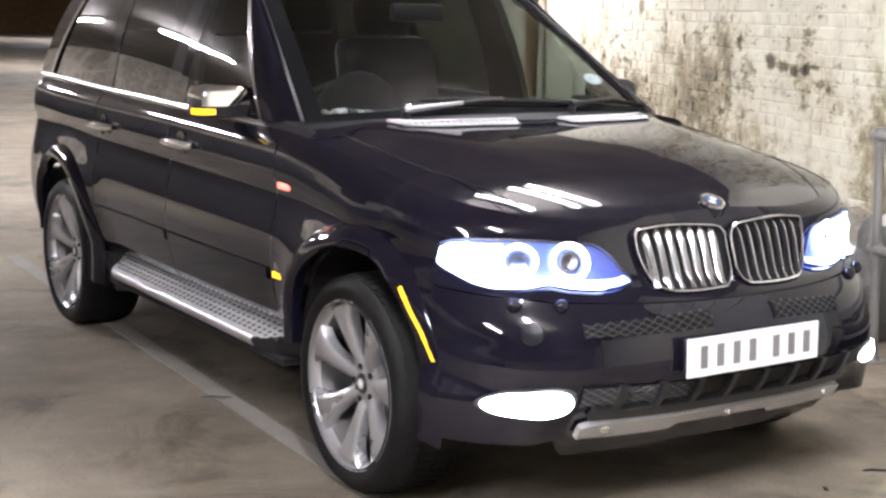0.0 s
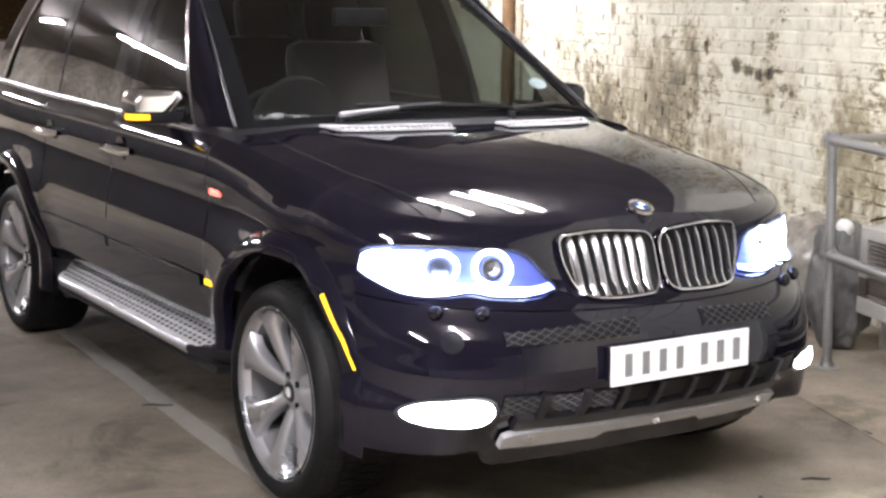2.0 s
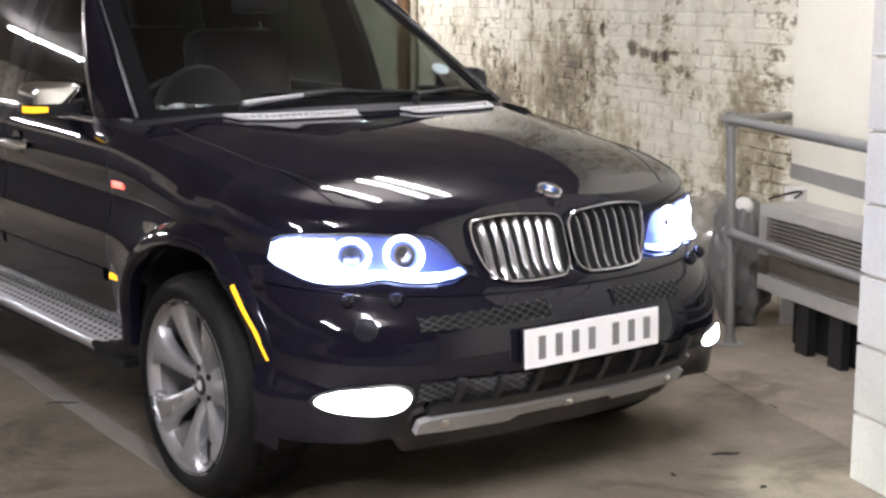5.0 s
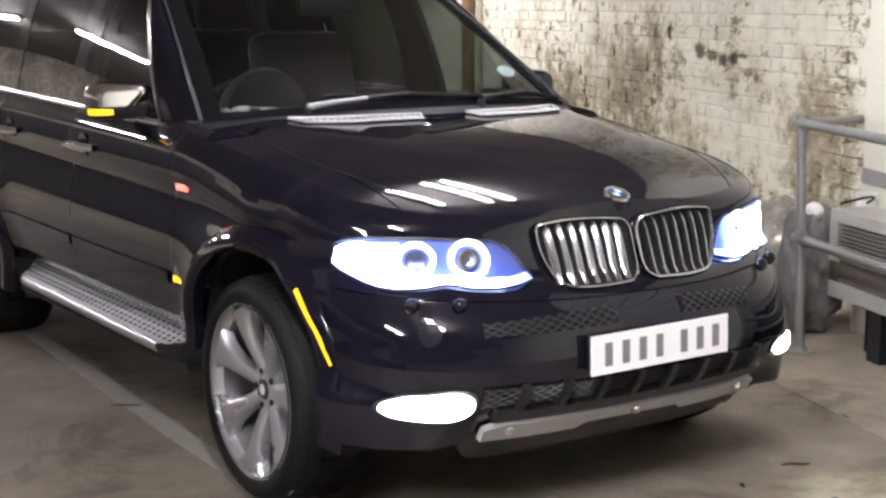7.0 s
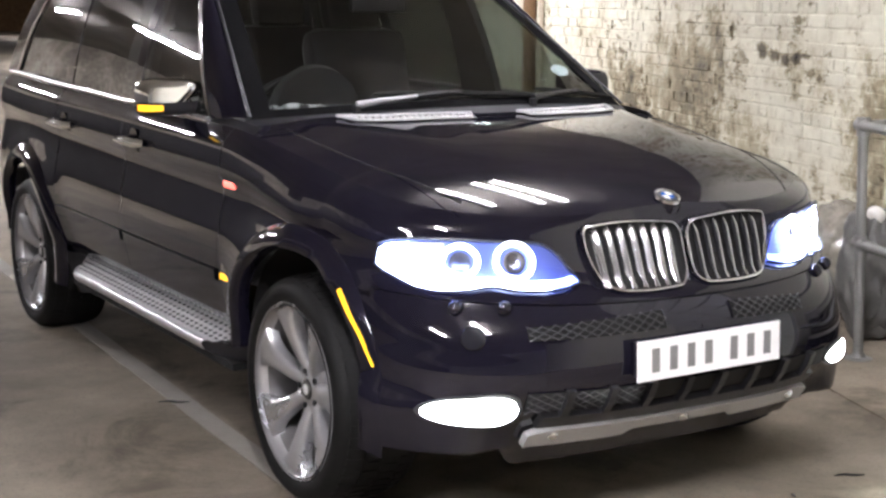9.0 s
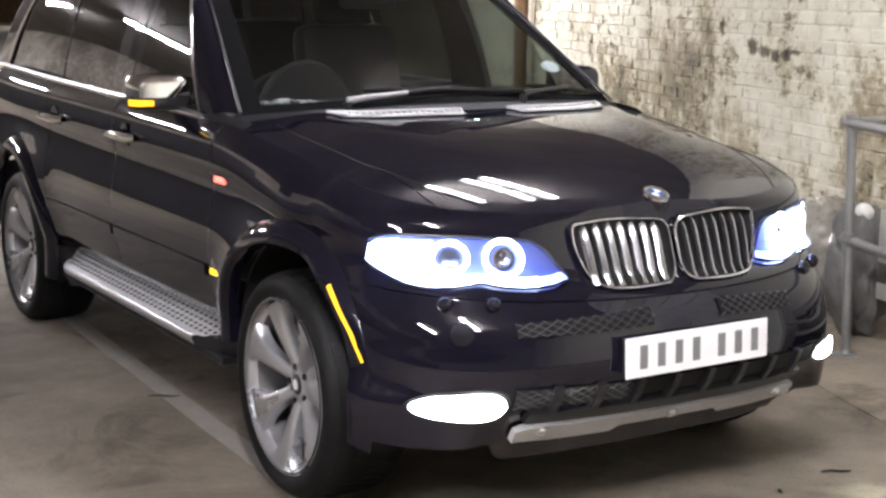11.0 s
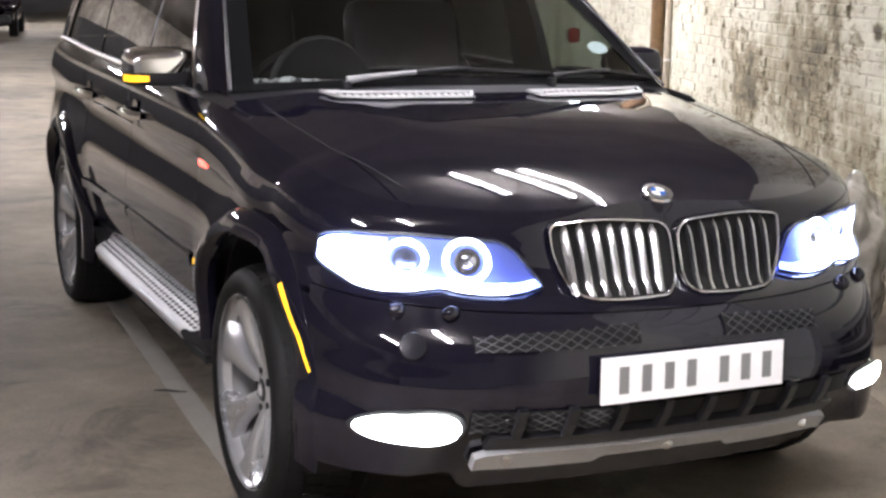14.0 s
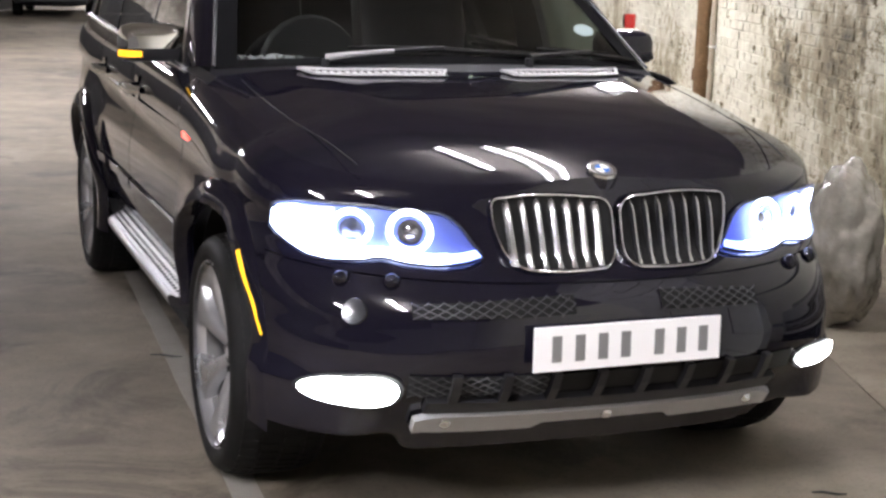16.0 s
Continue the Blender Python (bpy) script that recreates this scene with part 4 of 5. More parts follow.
def kidney(sg):
    e = new("kidney_grille")
    e.parent = car
    tagged(e, "chrome kidney grille with vertical slats")
    x0, x1, cx, cz = 0.012, 0.334, 0.172, 0.812
    base = rounded(KIDNEY)

    def outline(grow):
        """The outline moved inwards or outwards by a few millimetres."""
        out = []
        for i, p in enumerate(base):
            d = base[(i + 1) % len(base)] - base[i - 1]
            out.append(p + Vector((-d.y, d.x)).normalized() * -grow)
        return out

    def skin(x, z, out):
        p = nose_at(CENTRE + sg * x, min(z, 0.892), out)
        p.z = z
        p.y -= 0.004 * min(max((0.895 - z) / 0.14, 0), 1)
        return p

    bm = bmesh.new()
    mid = bm.verts.new(skin(cx, cz, 0.0))
    ring = [bm.verts.new(skin(q.x, q.y, 0.004)) for q in base]
    for a, b in zip(ring, ring[1:] + ring[:1]):
        bm.faces.new((mid, a, b))
    # the nose is not cut here; a dark sheet paints the grille's inner shade
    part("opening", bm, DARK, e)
    rows = []
    for grow, out in ((-0.001, 0.004), (-0.0025, 0.020), (-0.001, 0.0245), (0.0015, 0.0245), (0.0035, 0.019), (0.004, 0.002)):
        ps = outline(grow)
        rows.append([skin(q.x, q.y, out) for q in ps + ps[:1]])
    part("surround", grid_mesh(rows), CHROME, e, "", True, 50)
    # chrome on the front and the outer cheek of each slat, black on the inner cheek
    for i in range(7):
        t = (i + 1) / 8
        xt, xb = x0 + t * (x1 - x0) - 0.003, x0 + 0.002 + t * (x1 - x0 - 0.018)
        def span(x):
            zs = [q.y for q in base if abs(q.x - x) < 0.035]
            return min(zs) + 0.004, max(zs) - 0.004
        bot, top = span(xb)[0], span(xt)[1]
        def slat(profile):
            rows = []
            for j in range(11):
                v = j / 10
                z = bot + (top - bot) * v
                x = xb + (xt - xb) * v
                belly = 0.010 * (1 - (2 * v - 0.9) ** 2) - 0.016 * max(0.0, v - 0.86) / 0.14
                rows.append([skin(x + du, z, o + belly) for du, o in profile])
            return grid_mesh(rows)
        face = part("slat", slat(((-0.0030, 0.0155), (-0.0024, 0.0180), (0.0000, 0.0188), (0.0040, 0.0172), (0.0110, 0.0105), (0.0165, 0.000))), SLAT, e, "", True, 40)
        part("slat_cheek", slat(((-0.0032, 0.0150), (-0.0034, 0.000))), TRIM, face)


kidney(-1)
kidney(1)

# emblem
em = new("emblem")
em.parent = car
c = Vector((0.006, -0.608, 0.957))
em.matrix_world = Matrix.Translation(c) @ pose(0, 0, 0, 24, 0, 0)
part("rim", lathe(bmesh.new(), [(0.030, 0.001), (0.034, 0.005), (0.039, 0.004), (0.041, -0.003)], 32, "z"), CHROME, em, "", True)
part("mount", lathe(bmesh.new(), [(0.040, -0.002), (0.044, -0.012), (0.047, -0.03)], 24, "z"), PAINT, em, "", True)
part("disc", lathe(bmesh.new(), [(0.0, 0.003), (0.031, 0.002)], 32, "z"), INK, em, "", True)
for q, mat in ((0, WHITE), (1, BLUE), (2, WHITE), (3, BLUE)):
    part("quarter", lathe(bmesh.new(), [(0.0, 0.0045), (0.020, 0.0045)], 8, "z", (0, 0, 0), math.pi / 2 * q, math.pi / 2 * (q + 1)), mat, em)

# number plate with plain bars
plate = new("number_plate")
plate.parent = car
plate.matrix_world = pose(-0.004, -0.829, 0.549, -2, 0, 1.6) @ Matrix.Diagonal((1.02, 1, 1, 1))
part("plate_face", boxed(-0.26, 0.26, -0.004, 0.004, -0.0565, 0.0565, bevel=0.002), PLATE, plate, "white plate", False)
for i, x in enumerate((-0.2, -0.137, -0.074, -0.011, 0.083, 0.146, 0.209)):
    part("bar", boxed(x - 0.013, x + 0.013, -0.0055, -0.004, -0.033, 0.033), PLATE_INK, plate)
part("plate_holder", boxed(-0.24, 0.24, 0.004, 0.05, -0.05, 0.05), TRIM, plate)


def mesh_insert(x0, x1, low, high, out, pitch, parent, wire=WIRE):
    """Diamond mesh over a near-black sheet that stands for the shade behind it."""
    xs = list(np.linspace(x0, x1, 25))
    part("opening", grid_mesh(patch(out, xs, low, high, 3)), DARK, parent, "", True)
    bm = bmesh.new()
    n = int((x1 - x0) / pitch)
    h = high((x0 + x1) / 2) - low((x0 + x1) / 2)
    for d in (-1, 1):
        for i in range(-3, n + 4):
            pts = []
            for j in range(7):
                z = j / 6
                x = x0 + i * pitch + d * z * h * 2.0 + (0 if d > 0 else h * 2.0)
                if x0 <= x <= x1:
                    pts.append(nose_at(x, low(x) + (high(x) - low(x)) * z, out + 0.006))
            if len(pts) > 1:
                tube(bm, pts, 0.0016, 5)
    part("wire_mesh", bm, wire, parent, "woven diamond wire mesh")


front = new("front_grille")
front.parent = car
tagged(front, "dark bumper intakes with diamond wire mesh")
mesh_insert(-0.54, -0.14, lambda x: 0.629 - 0.03 * abs(x), lambda x: 0.676 - 0.055 * abs(x), 0.004, 0.036, front)
mesh_insert(0.10, 0.40, lambda x: 0.629 - 0.03 * abs(x), lambda x: 0.676 - 0.055 * abs(x), 0.004, 0.036, front)
mesh_insert(-0.55, -0.19, lambda x: 0.420, lambda x: 0.476, 0.004, 0.036, front, TRIM)
# no mesh on this stretch, just the intake's shade as a dark sheet
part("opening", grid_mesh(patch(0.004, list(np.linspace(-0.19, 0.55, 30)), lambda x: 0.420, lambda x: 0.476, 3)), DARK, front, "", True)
for i in range(8):
    x = -0.4375 + 0.125 * i
    part("divider", band([x - 0.011, x, x + 0.011], lambda x: 0.412, lambda x: 0.482, 0.022, 0.02, 2), TRIM, front)
part("insert_panel", band(list(np.linspace(-0.5, 0.5, 30)), lambda x: 0.486, lambda x: 0.622 - 0.03 * abs(x), 0.002, 0.006), PAINT, front, "black bumper centre", True)
part("lower_lip", band(list(np.linspace(-0.50, 0.50, 30)), lambda x: 0.376, lambda x: 0.412, 0.02, 0.03), TRIM, front, "", True)

# skid plate
bm = band(list(np.linspace(-0.52, 0.52, 40)), lambda x: 0.316 + 0.018 * (abs(x) < 0.2), lambda x: 0.372 - 0.25 * max(0, abs(x) - 0.45), 0.028, 0.02, 5)
skid = part("skid_plate", bm, SATIN, car, "brushed aluminium skid plate under the bumper", True, 50)
for x in (-0.435, 0.0, 0.435):
    c = nose_at(x, 0.352, 0.03)
    bm = lathe(bmesh.new(), [(0.016, 0.004), (0.013, -0.004), (0.008, -0.006), (0.0, -0.006)], 16, "y", c)
    part("bolt", bm, CHROME, skid, "", True)

# fog lamps, tow cover, parking sensors
for sg in (-1, 1):
    far, tall, slim, lift = (0.010, 0.029, 0.5, 0.010) if sg > 0 else (0.004, 0.046, 0.45, 0.004)
    def fog_half(x, grow=0.0):
        t = min(max((abs(x) - far - 0.565 + grow) / (0.215 + 2 * grow), 0.0), 1.0)
        return (tall + grow) * max(0.004, 1 - abs(2 * t - 1) ** 2.8) ** 0.5 * (1 - slim * t)
    mid = lambda x: 0.424 + lift + 0.05 * (0.66 - abs(x))
    xs = [sg * (far + x) for x in np.linspace(0.553, 0.792, 30)]
    bez = part("fog_lamp", band(xs, lambda x: mid(x) - fog_half(x, 0.012), lambda x: mid(x) + fog_half(x, 0.012), 0.008, 0.012), TRIM, car, "lit slim LED fog lamp in the bumper", True)
    xs = [sg * (far + x) for x in np.linspace(0.566, 0.779, 30)]
    part("led_bar", band(xs, lambda x: mid(x) - fog_half(x), lambda x: mid(x) + fog_half(x), 0.014, 0.004), FOG, bez, "glowing white LED bar", True)
    beam = new("fog_beam", bpy.data.lights.new("fog_beam", "SPOT"))
    beam.data.energy, beam.data.color = 13.0, (0.93, 1.0, 0.94)
    beam.data.spot_size, beam.data.spot_blend, beam.data.shadow_soft_size = radians(75), 1.0, 0.03
    spot_at = nose_at(sg * 0.66, mid(0.66), 0.05)
    beam.parent = bez
    beam.matrix_world = look(spot_at, spot_at + Vector((0.05 * sg, -0.30, -0.40)))
c = nose_at(-0.667, 0.622, 0.003)
d = (nose_at(-0.667, 0.622, 0.02) - c).normalized().to_track_quat("Z", "Y").to_matrix().to_4x4()
bm = lathe(bmesh.new(), [(0.0, 0.004), (0.031, 0.003), (0.034, 0.0)], 28, "z")
bmesh.ops.transform(bm, matrix=Matrix.Translation(c) @ d, verts=bm.verts[:])
part("tow_eye_cover", bm, DULL, car, "round black tow-eye cover", True)


# ---- greenhouse
def screen_at(u, v):
    """The windscreen: u across -1..1, v up 0..1."""
    b = Vector((0.775 * u, 0.40 + 0.20 * u * u, 1.15 - 0.035 * u * u))
    t = Vector((0.60 * u, 1.22 + 0.13 * u * u, 1.625 - 0.03 * u * u))
    p = b.lerp(t, v)
    p.z += 0.006 * math.sin(math.pi * v)
    return p


ROOF_X = curve1([1.1, 1.6, 2.4, 3.3, 3.6], [0.60, 0.625, 0.63, 0.60, 0.58])
ROOF_Z = curve1([1.1, 1.35, 2.0, 2.8, 3.3, 3.6], [1.58, 1.605, 1.645, 1.64, 1.60, 1.56])


def window_at(yb, yt, v):
    b = Vector((X_BELT(yb) - 0.008, yb, Z_BELT(yb) + 0.005))
    t = Vector((ROOF_X(yt) + 0.012, yt, ROOF_Z(yt)))
    p = b.lerp(t, v)
    p.x += 0.022 * math.sin(math.pi * v)
    return p


def side_strip(a, b, v0, v1, sg, n=10, m=6, push=0.0):
    rows = []
    for i in range(n + 1):
        v = v0 + (v1 - v0) * i / n
        row = []
        for j in range(m + 1):
            p = window_at(a[0] + (b[0] - a[0]) * j / m, a[1] + (b[1] - a[1]) * j / m, v)
            row.append(Vector((sg * (p.x + push), p.y, p.z)))
        rows.append(row)
    return rows


part("windscreen", grid_mesh([[screen_at(u, v) for u in np.linspace(-0.985, 0.985, 25)] for v in np.linspace(0.0, 1.0, 13)]), SCREEN, car, "raked windscreen glass", True).visible_shadow = False
for sg in (-1, 1):
    rows = [[screen_at(sg * u, v) + Vector((0.001 * sg, -0.002, 0.003)) for u in np.linspace(0.90 - 0.02 * v, 0.985, 4)] for v in np.linspace(0.0, 1.0, 9)]
    part("windscreen_border", grid_mesh(rows), FRIT, car, "black windscreen border", True)
rows = [[screen_at(u, v) + Vector((0, -0.002, 0.003)) for u in np.linspace(-0.90, 0.90, 19)] for v in (0.0, 0.045)]
part("windscreen_border", grid_mesh(rows), FRIT, car, "black windscreen border", True)
roof_rows = []
for i in range(21):
    y = 1.2 + (3.55 - 1.2) * i / 20
    row = []
    for j in range(21):
        u = -1 + 2 * j / 20
        yy = max(y, 1.22 + 0.13 * u * u) if i == 0 else y + (0.13 * u * u) * (1 - i / 20)
        row.append(Vector((u * (ROOF_X(yy) + 0.004), yy, ROOF_Z(yy) + 0.045 * (1 - u * u))))
    roof_rows.append(row)
part("roof", grid_mesh(roof_rows), PAINT, car, "", True)
for sg in (-1, 1):
    part("window", grid_mesh(side_strip((0.80, 1.30), (1.52, 1.53), 0.01, 0.93, sg, 8, 8)), SIDE_GLASS if sg < 0 else CLEAR_PANE, car, "front side window", True).visible_shadow = False
    part("window", grid_mesh(side_strip((1.60, 1.61), (2.36, 2.38), 0.01, 0.93, sg, 8, 8)), TINTED if sg < 0 else DARK_PANE, car, "rear side window", True).visible_shadow = False
    part("window", grid_mesh(side_strip((2.46, 2.47), (3.28, 3.08), 0.01, 0.93, sg, 8, 8)), TINTED if sg < 0 else DARK_PANE, car, "rear quarter window", True).visible_shadow = False
    part("pillar", grid_mesh(side_strip((1.52, 1.53), (1.60, 1.61), 0.0, 1.0, sg, 8, 2, 0.003)), PAINT, car, "", True)
    part("pillar_trim", solid(grid_mesh(side_strip((1.48, 1.52), (1.76, 1.74), 0.0, 1.0, sg, 8, 3, -0.012)), 0.03), DASH, car, "dark inner pillar trim", True)
    part("pillar", grid_mesh(side_strip((2.36, 2.38), (2.46, 2.47), 0.0, 1.0, sg, 8, 2, 0.003)), PAINT, car, "", True)
    part("pillar", grid_mesh(side_strip((3.28, 3.08), (3.50, 3.40), 0.0, 1.0, sg, 8, 4, 0.003)), PAINT, car, "", True)
    part("roof_rail", grid_mesh(side_strip((0.80, 1.28), (3.45, 3.35), 0.93, 1.02, sg, 3, 30, 0.003)), PAINT, car, "", True)
    rows = []
    for i in range(13):
        v = i / 12
        a, b = screen_at(0.985 * sg, v), window_at(0.80, 1.30, v)
        b = Vector((sg * (b.x + 0.004), b.y, b.z))
        m = a.lerp(b, 0.5) + Vector((0.016 * sg, -0.012, 0.008))
        rows.append([a + Vector((0, 0, 0.006)), a.lerp(m, 0.6) + Vector((0.004 * sg, -0.006, 0.006)), m, m.lerp(b, 0.6), b])
    part("pillar", grid_mesh(rows), PAINT, car, "", True, 60)
    rows = [[Vector((sg * X_BELT(y), y, Z_BELT(y))) for y in spread(0.45, 0.82, 0.03)], [Vector((sg * (X_BELT(y) - 0.03), y, Z_BELT(y) + 0.02)) for y in spread(0.45, 0.82, 0.03)]]
    part("scuttle_corner", grid_mesh(rows), TRIM, car, "", True)
    pts = [Vector((sg * (X_BELT(y) + 0.004), y, Z_BELT(y) + 0.006)) for y in spread(0.80, 3.42, 0.06)]
    part("belt_moulding", tube(bmesh.new(), pts, 0.010, 8), BRUSHED, car, "bright chrome strip below the windows", True)
    pts = [window_at(0.805, 1.305, v) for v in np.linspace(0.02, 0.94, 10)]
    part("window_moulding", tube(bmesh.new(), [Vector((sg * (p.x + 0.006), p.y, p.z)) for p in pts], 0.0065, 8), CHROME, car, "", True)
    pts = [screen_at(0.985 * sg, v) + Vector((0.004 * sg, -0.006, 0.010)) for v in np.linspace(0.0, 1.0, 14)]
    part("screen_moulding", tube(bmesh.new(), pts, 0.006, 8), TRIM, car, "dark windscreen moulding", True)
    pts = [window_at(3.28, 3.08, v) for v in np.linspace(0, 0.94, 8)]
    part("window_moulding", tube(bmesh.new(), [Vector((sg * (p.x + 0.006), p.y, p.z)) for p in pts], 0.009, 8), CHROME, car, "", True)
part("rear_window", grid_mesh([[Vector((u * (0.70 - 0.13 * v), 3.60 - 0.12 * v, 1.16 + 0.42 * v)) for u in np.linspace(-1, 1, 9)] for v in np.linspace(0, 1, 5)]), DARK_PANE, car, "", True).visible_shadow = False

# scuttle, vents, wipers
part("scuttle_panel", grid_mesh([[Vector((x, COWL(x) - 0.005, bonnet_z(x, COWL(x)) - 0.008)) for x in np.linspace(-0.78, 0.78, 30)], [Vector((screen_at(x / 0.775, 0.0).x, screen_at(x / 0.775, 0.0).y + 0.01, screen_at(x / 0.775, 0.0).z + 0.004)) for x in np.linspace(-0.775, 0.775, 30)]]), TRIM, car, "", True)
for sg in (-1, 1):
    v = new("bonnet_vent")
    v.parent = car
    tagged(v, "bright slatted air vent at the bonnet's rear edge")
    def vent_at(x, d, up):
        y = COWL(x) - 0.035 - d
        return Vector((sg * x, y, bonnet_z(x, y) + up))
    part("tray", grid_mesh([[vent_at(x, d, 0.003) for x in np.linspace(0.105, 0.535, 20)] for d in (0.0, 0.07)]), DARK, v)
    for k in range(19):
        x = 0.118 + 0.022 * k
        bm = grid_mesh([[vent_at(x + dx, d, up) for dx, up in ((-0.0060, 0.0035), (-0.0048, 0.0060), (0.0048, 0.0060), (0.0060, 0.0035))] for d in np.linspace(0.006, 0.068, 4)])
        part("slat", bm, VENT, v)
    edge = [vent_at(x, 0.0, 0.010) for x in np.linspace(0.095, 0.545, 16)] + [vent_at(x, 0.074, 0.008) for x in np.linspace(0.51, 0.13, 14)]
    part("frame", tube(bmesh.new(), edge, 0.0050, 6, closed=True), VENT, v, "", True)


def wiper(x0, x1, b0, b1, mat):
    w = new("wiper")
    w.parent = car
    lift = Vector((0, -0.018, 0.020))
    q = [screen_at(u / 0.775, 0.015 + 0.05 * ((u - x0) / (x1 - x0)) ** 0.8) + lift for u in np.linspace(x0, x1, 10)]
    p = [screen_at(u / 0.775, 0.085 - 0.045 * (u - b0) / (b1 - b0)) + lift * 0.6 for u in np.linspace(b0, b1, 12)]
    part("arm", tube(bmesh.new(), q[:6], [0.012, 0.010, 0.009, 0.008, 0.0075, 0.007], 8), mat, w, "", True)
    part("arm_tip", tube(bmesh.new(), q[5:], [0.007, 0.007, 0.0065, 0.006, 0.005], 8), TRIM, w, "black wiper arm tip", True)
    part("blade", tube(bmesh.new(), p, [0.005] + [0.010] * 10 + [0.005], 6), RUBBER, w, "", True)
    part("pivot_cap", tube(bmesh.new(), [q[0] + Vector((0, 0, -0.04)), q[0] + Vector((0, 0, -0.004))], 0.014, 12), TRIM, w, "", True)


# pale satin here puts the lit half of the first arm into its colour
wiper(-0.44, -0.05, -0.36, 0.30, SATIN)
wiper(0.24, 0.52, 0.30, 0.74, TRIM)


# mirrors
def mirror(sg):
    m = new("door_mirror")
    m.parent = car
    m.matrix_world = pose(sg * 0.888, 1.03, 1.158)
    def shell(top):
        rows = []
        for i in range(9):
            v = (i / 8) * (math.pi / 2)
            row = []
            for j in range(25):
                a = 2 * math.pi * j / 24
                c, s = math.cos(a), math.sin(a)
                n = 5.0
                r = (abs(c) ** n + abs(s) ** n) ** (-1 / n)
                x, z = 0.116 * r * c, (0.080 if s > 0 else 0.05) * r * s
                row.append(Vector((x * math.cos(v * 0.5), -0.085 * math.sin(v), z * math.cos(v * 0.5))))
            rows.append(row)
        rows += [[Vector((q.x * k, -0.085 - d, q.z * k)) for q in rows[8]] for k, d in ((0.7, 0.003), (0.35, 0.005), (0.02, 0.006))]
        bm = grid_mesh(rows)
        kill = [f for f in bm.faces if (f.calc_center_median().z < 0.0) == top]
        bmesh.ops.delete(bm, geom=kill, context="FACES")
        return bm
    # far cap: a dark reflection in chrome, painted as black
    part("cap", shell(True), BRIGHT if sg < 0 else PAINT, m, "chrome mirror cap" if sg < 0 else "mirror cap coloured black for the dark reflection in its chrome", True)
    part("lower_shell", shell(False), TRIM, m, "", True)
    part("mirror_glass", boxed(-0.105, 0.105, 0.0, 0.006, -0.040, 0.068, bevel=0.002), CHROME, m)
    rows = []
    for x in np.linspace(0.045, 0.114, 9):
        y = -0.085 * math.sin(min(math.pi / 2, math.acos(min(x / 0.116, 1.0)) / 0.5)) - 0.002
        rows.append([Vector((sg * x * k, y * k + d, z)) for z, k, d in ((-0.030, 1.0, 0.004), (-0.027, 1.03, 0.0), (-0.010, 1.03, 0.0), (-0.007, 1.0, 0.004))])
    part("repeater", grid_mesh(rows), AMBER_LIT if sg < 0 else DULL, m, "glowing amber repeater strip" if sg < 0 else "unlit repeater strip")
    part("arm", boxed(-sg * 0.22 if sg > 0 else 0.06, -0.06 if sg > 0 else 0.22, -0.045, 0.02, -0.085, -0.035, bevel=0.012), TRIM, m, "", True)


mirror(-1)
mirror(1)

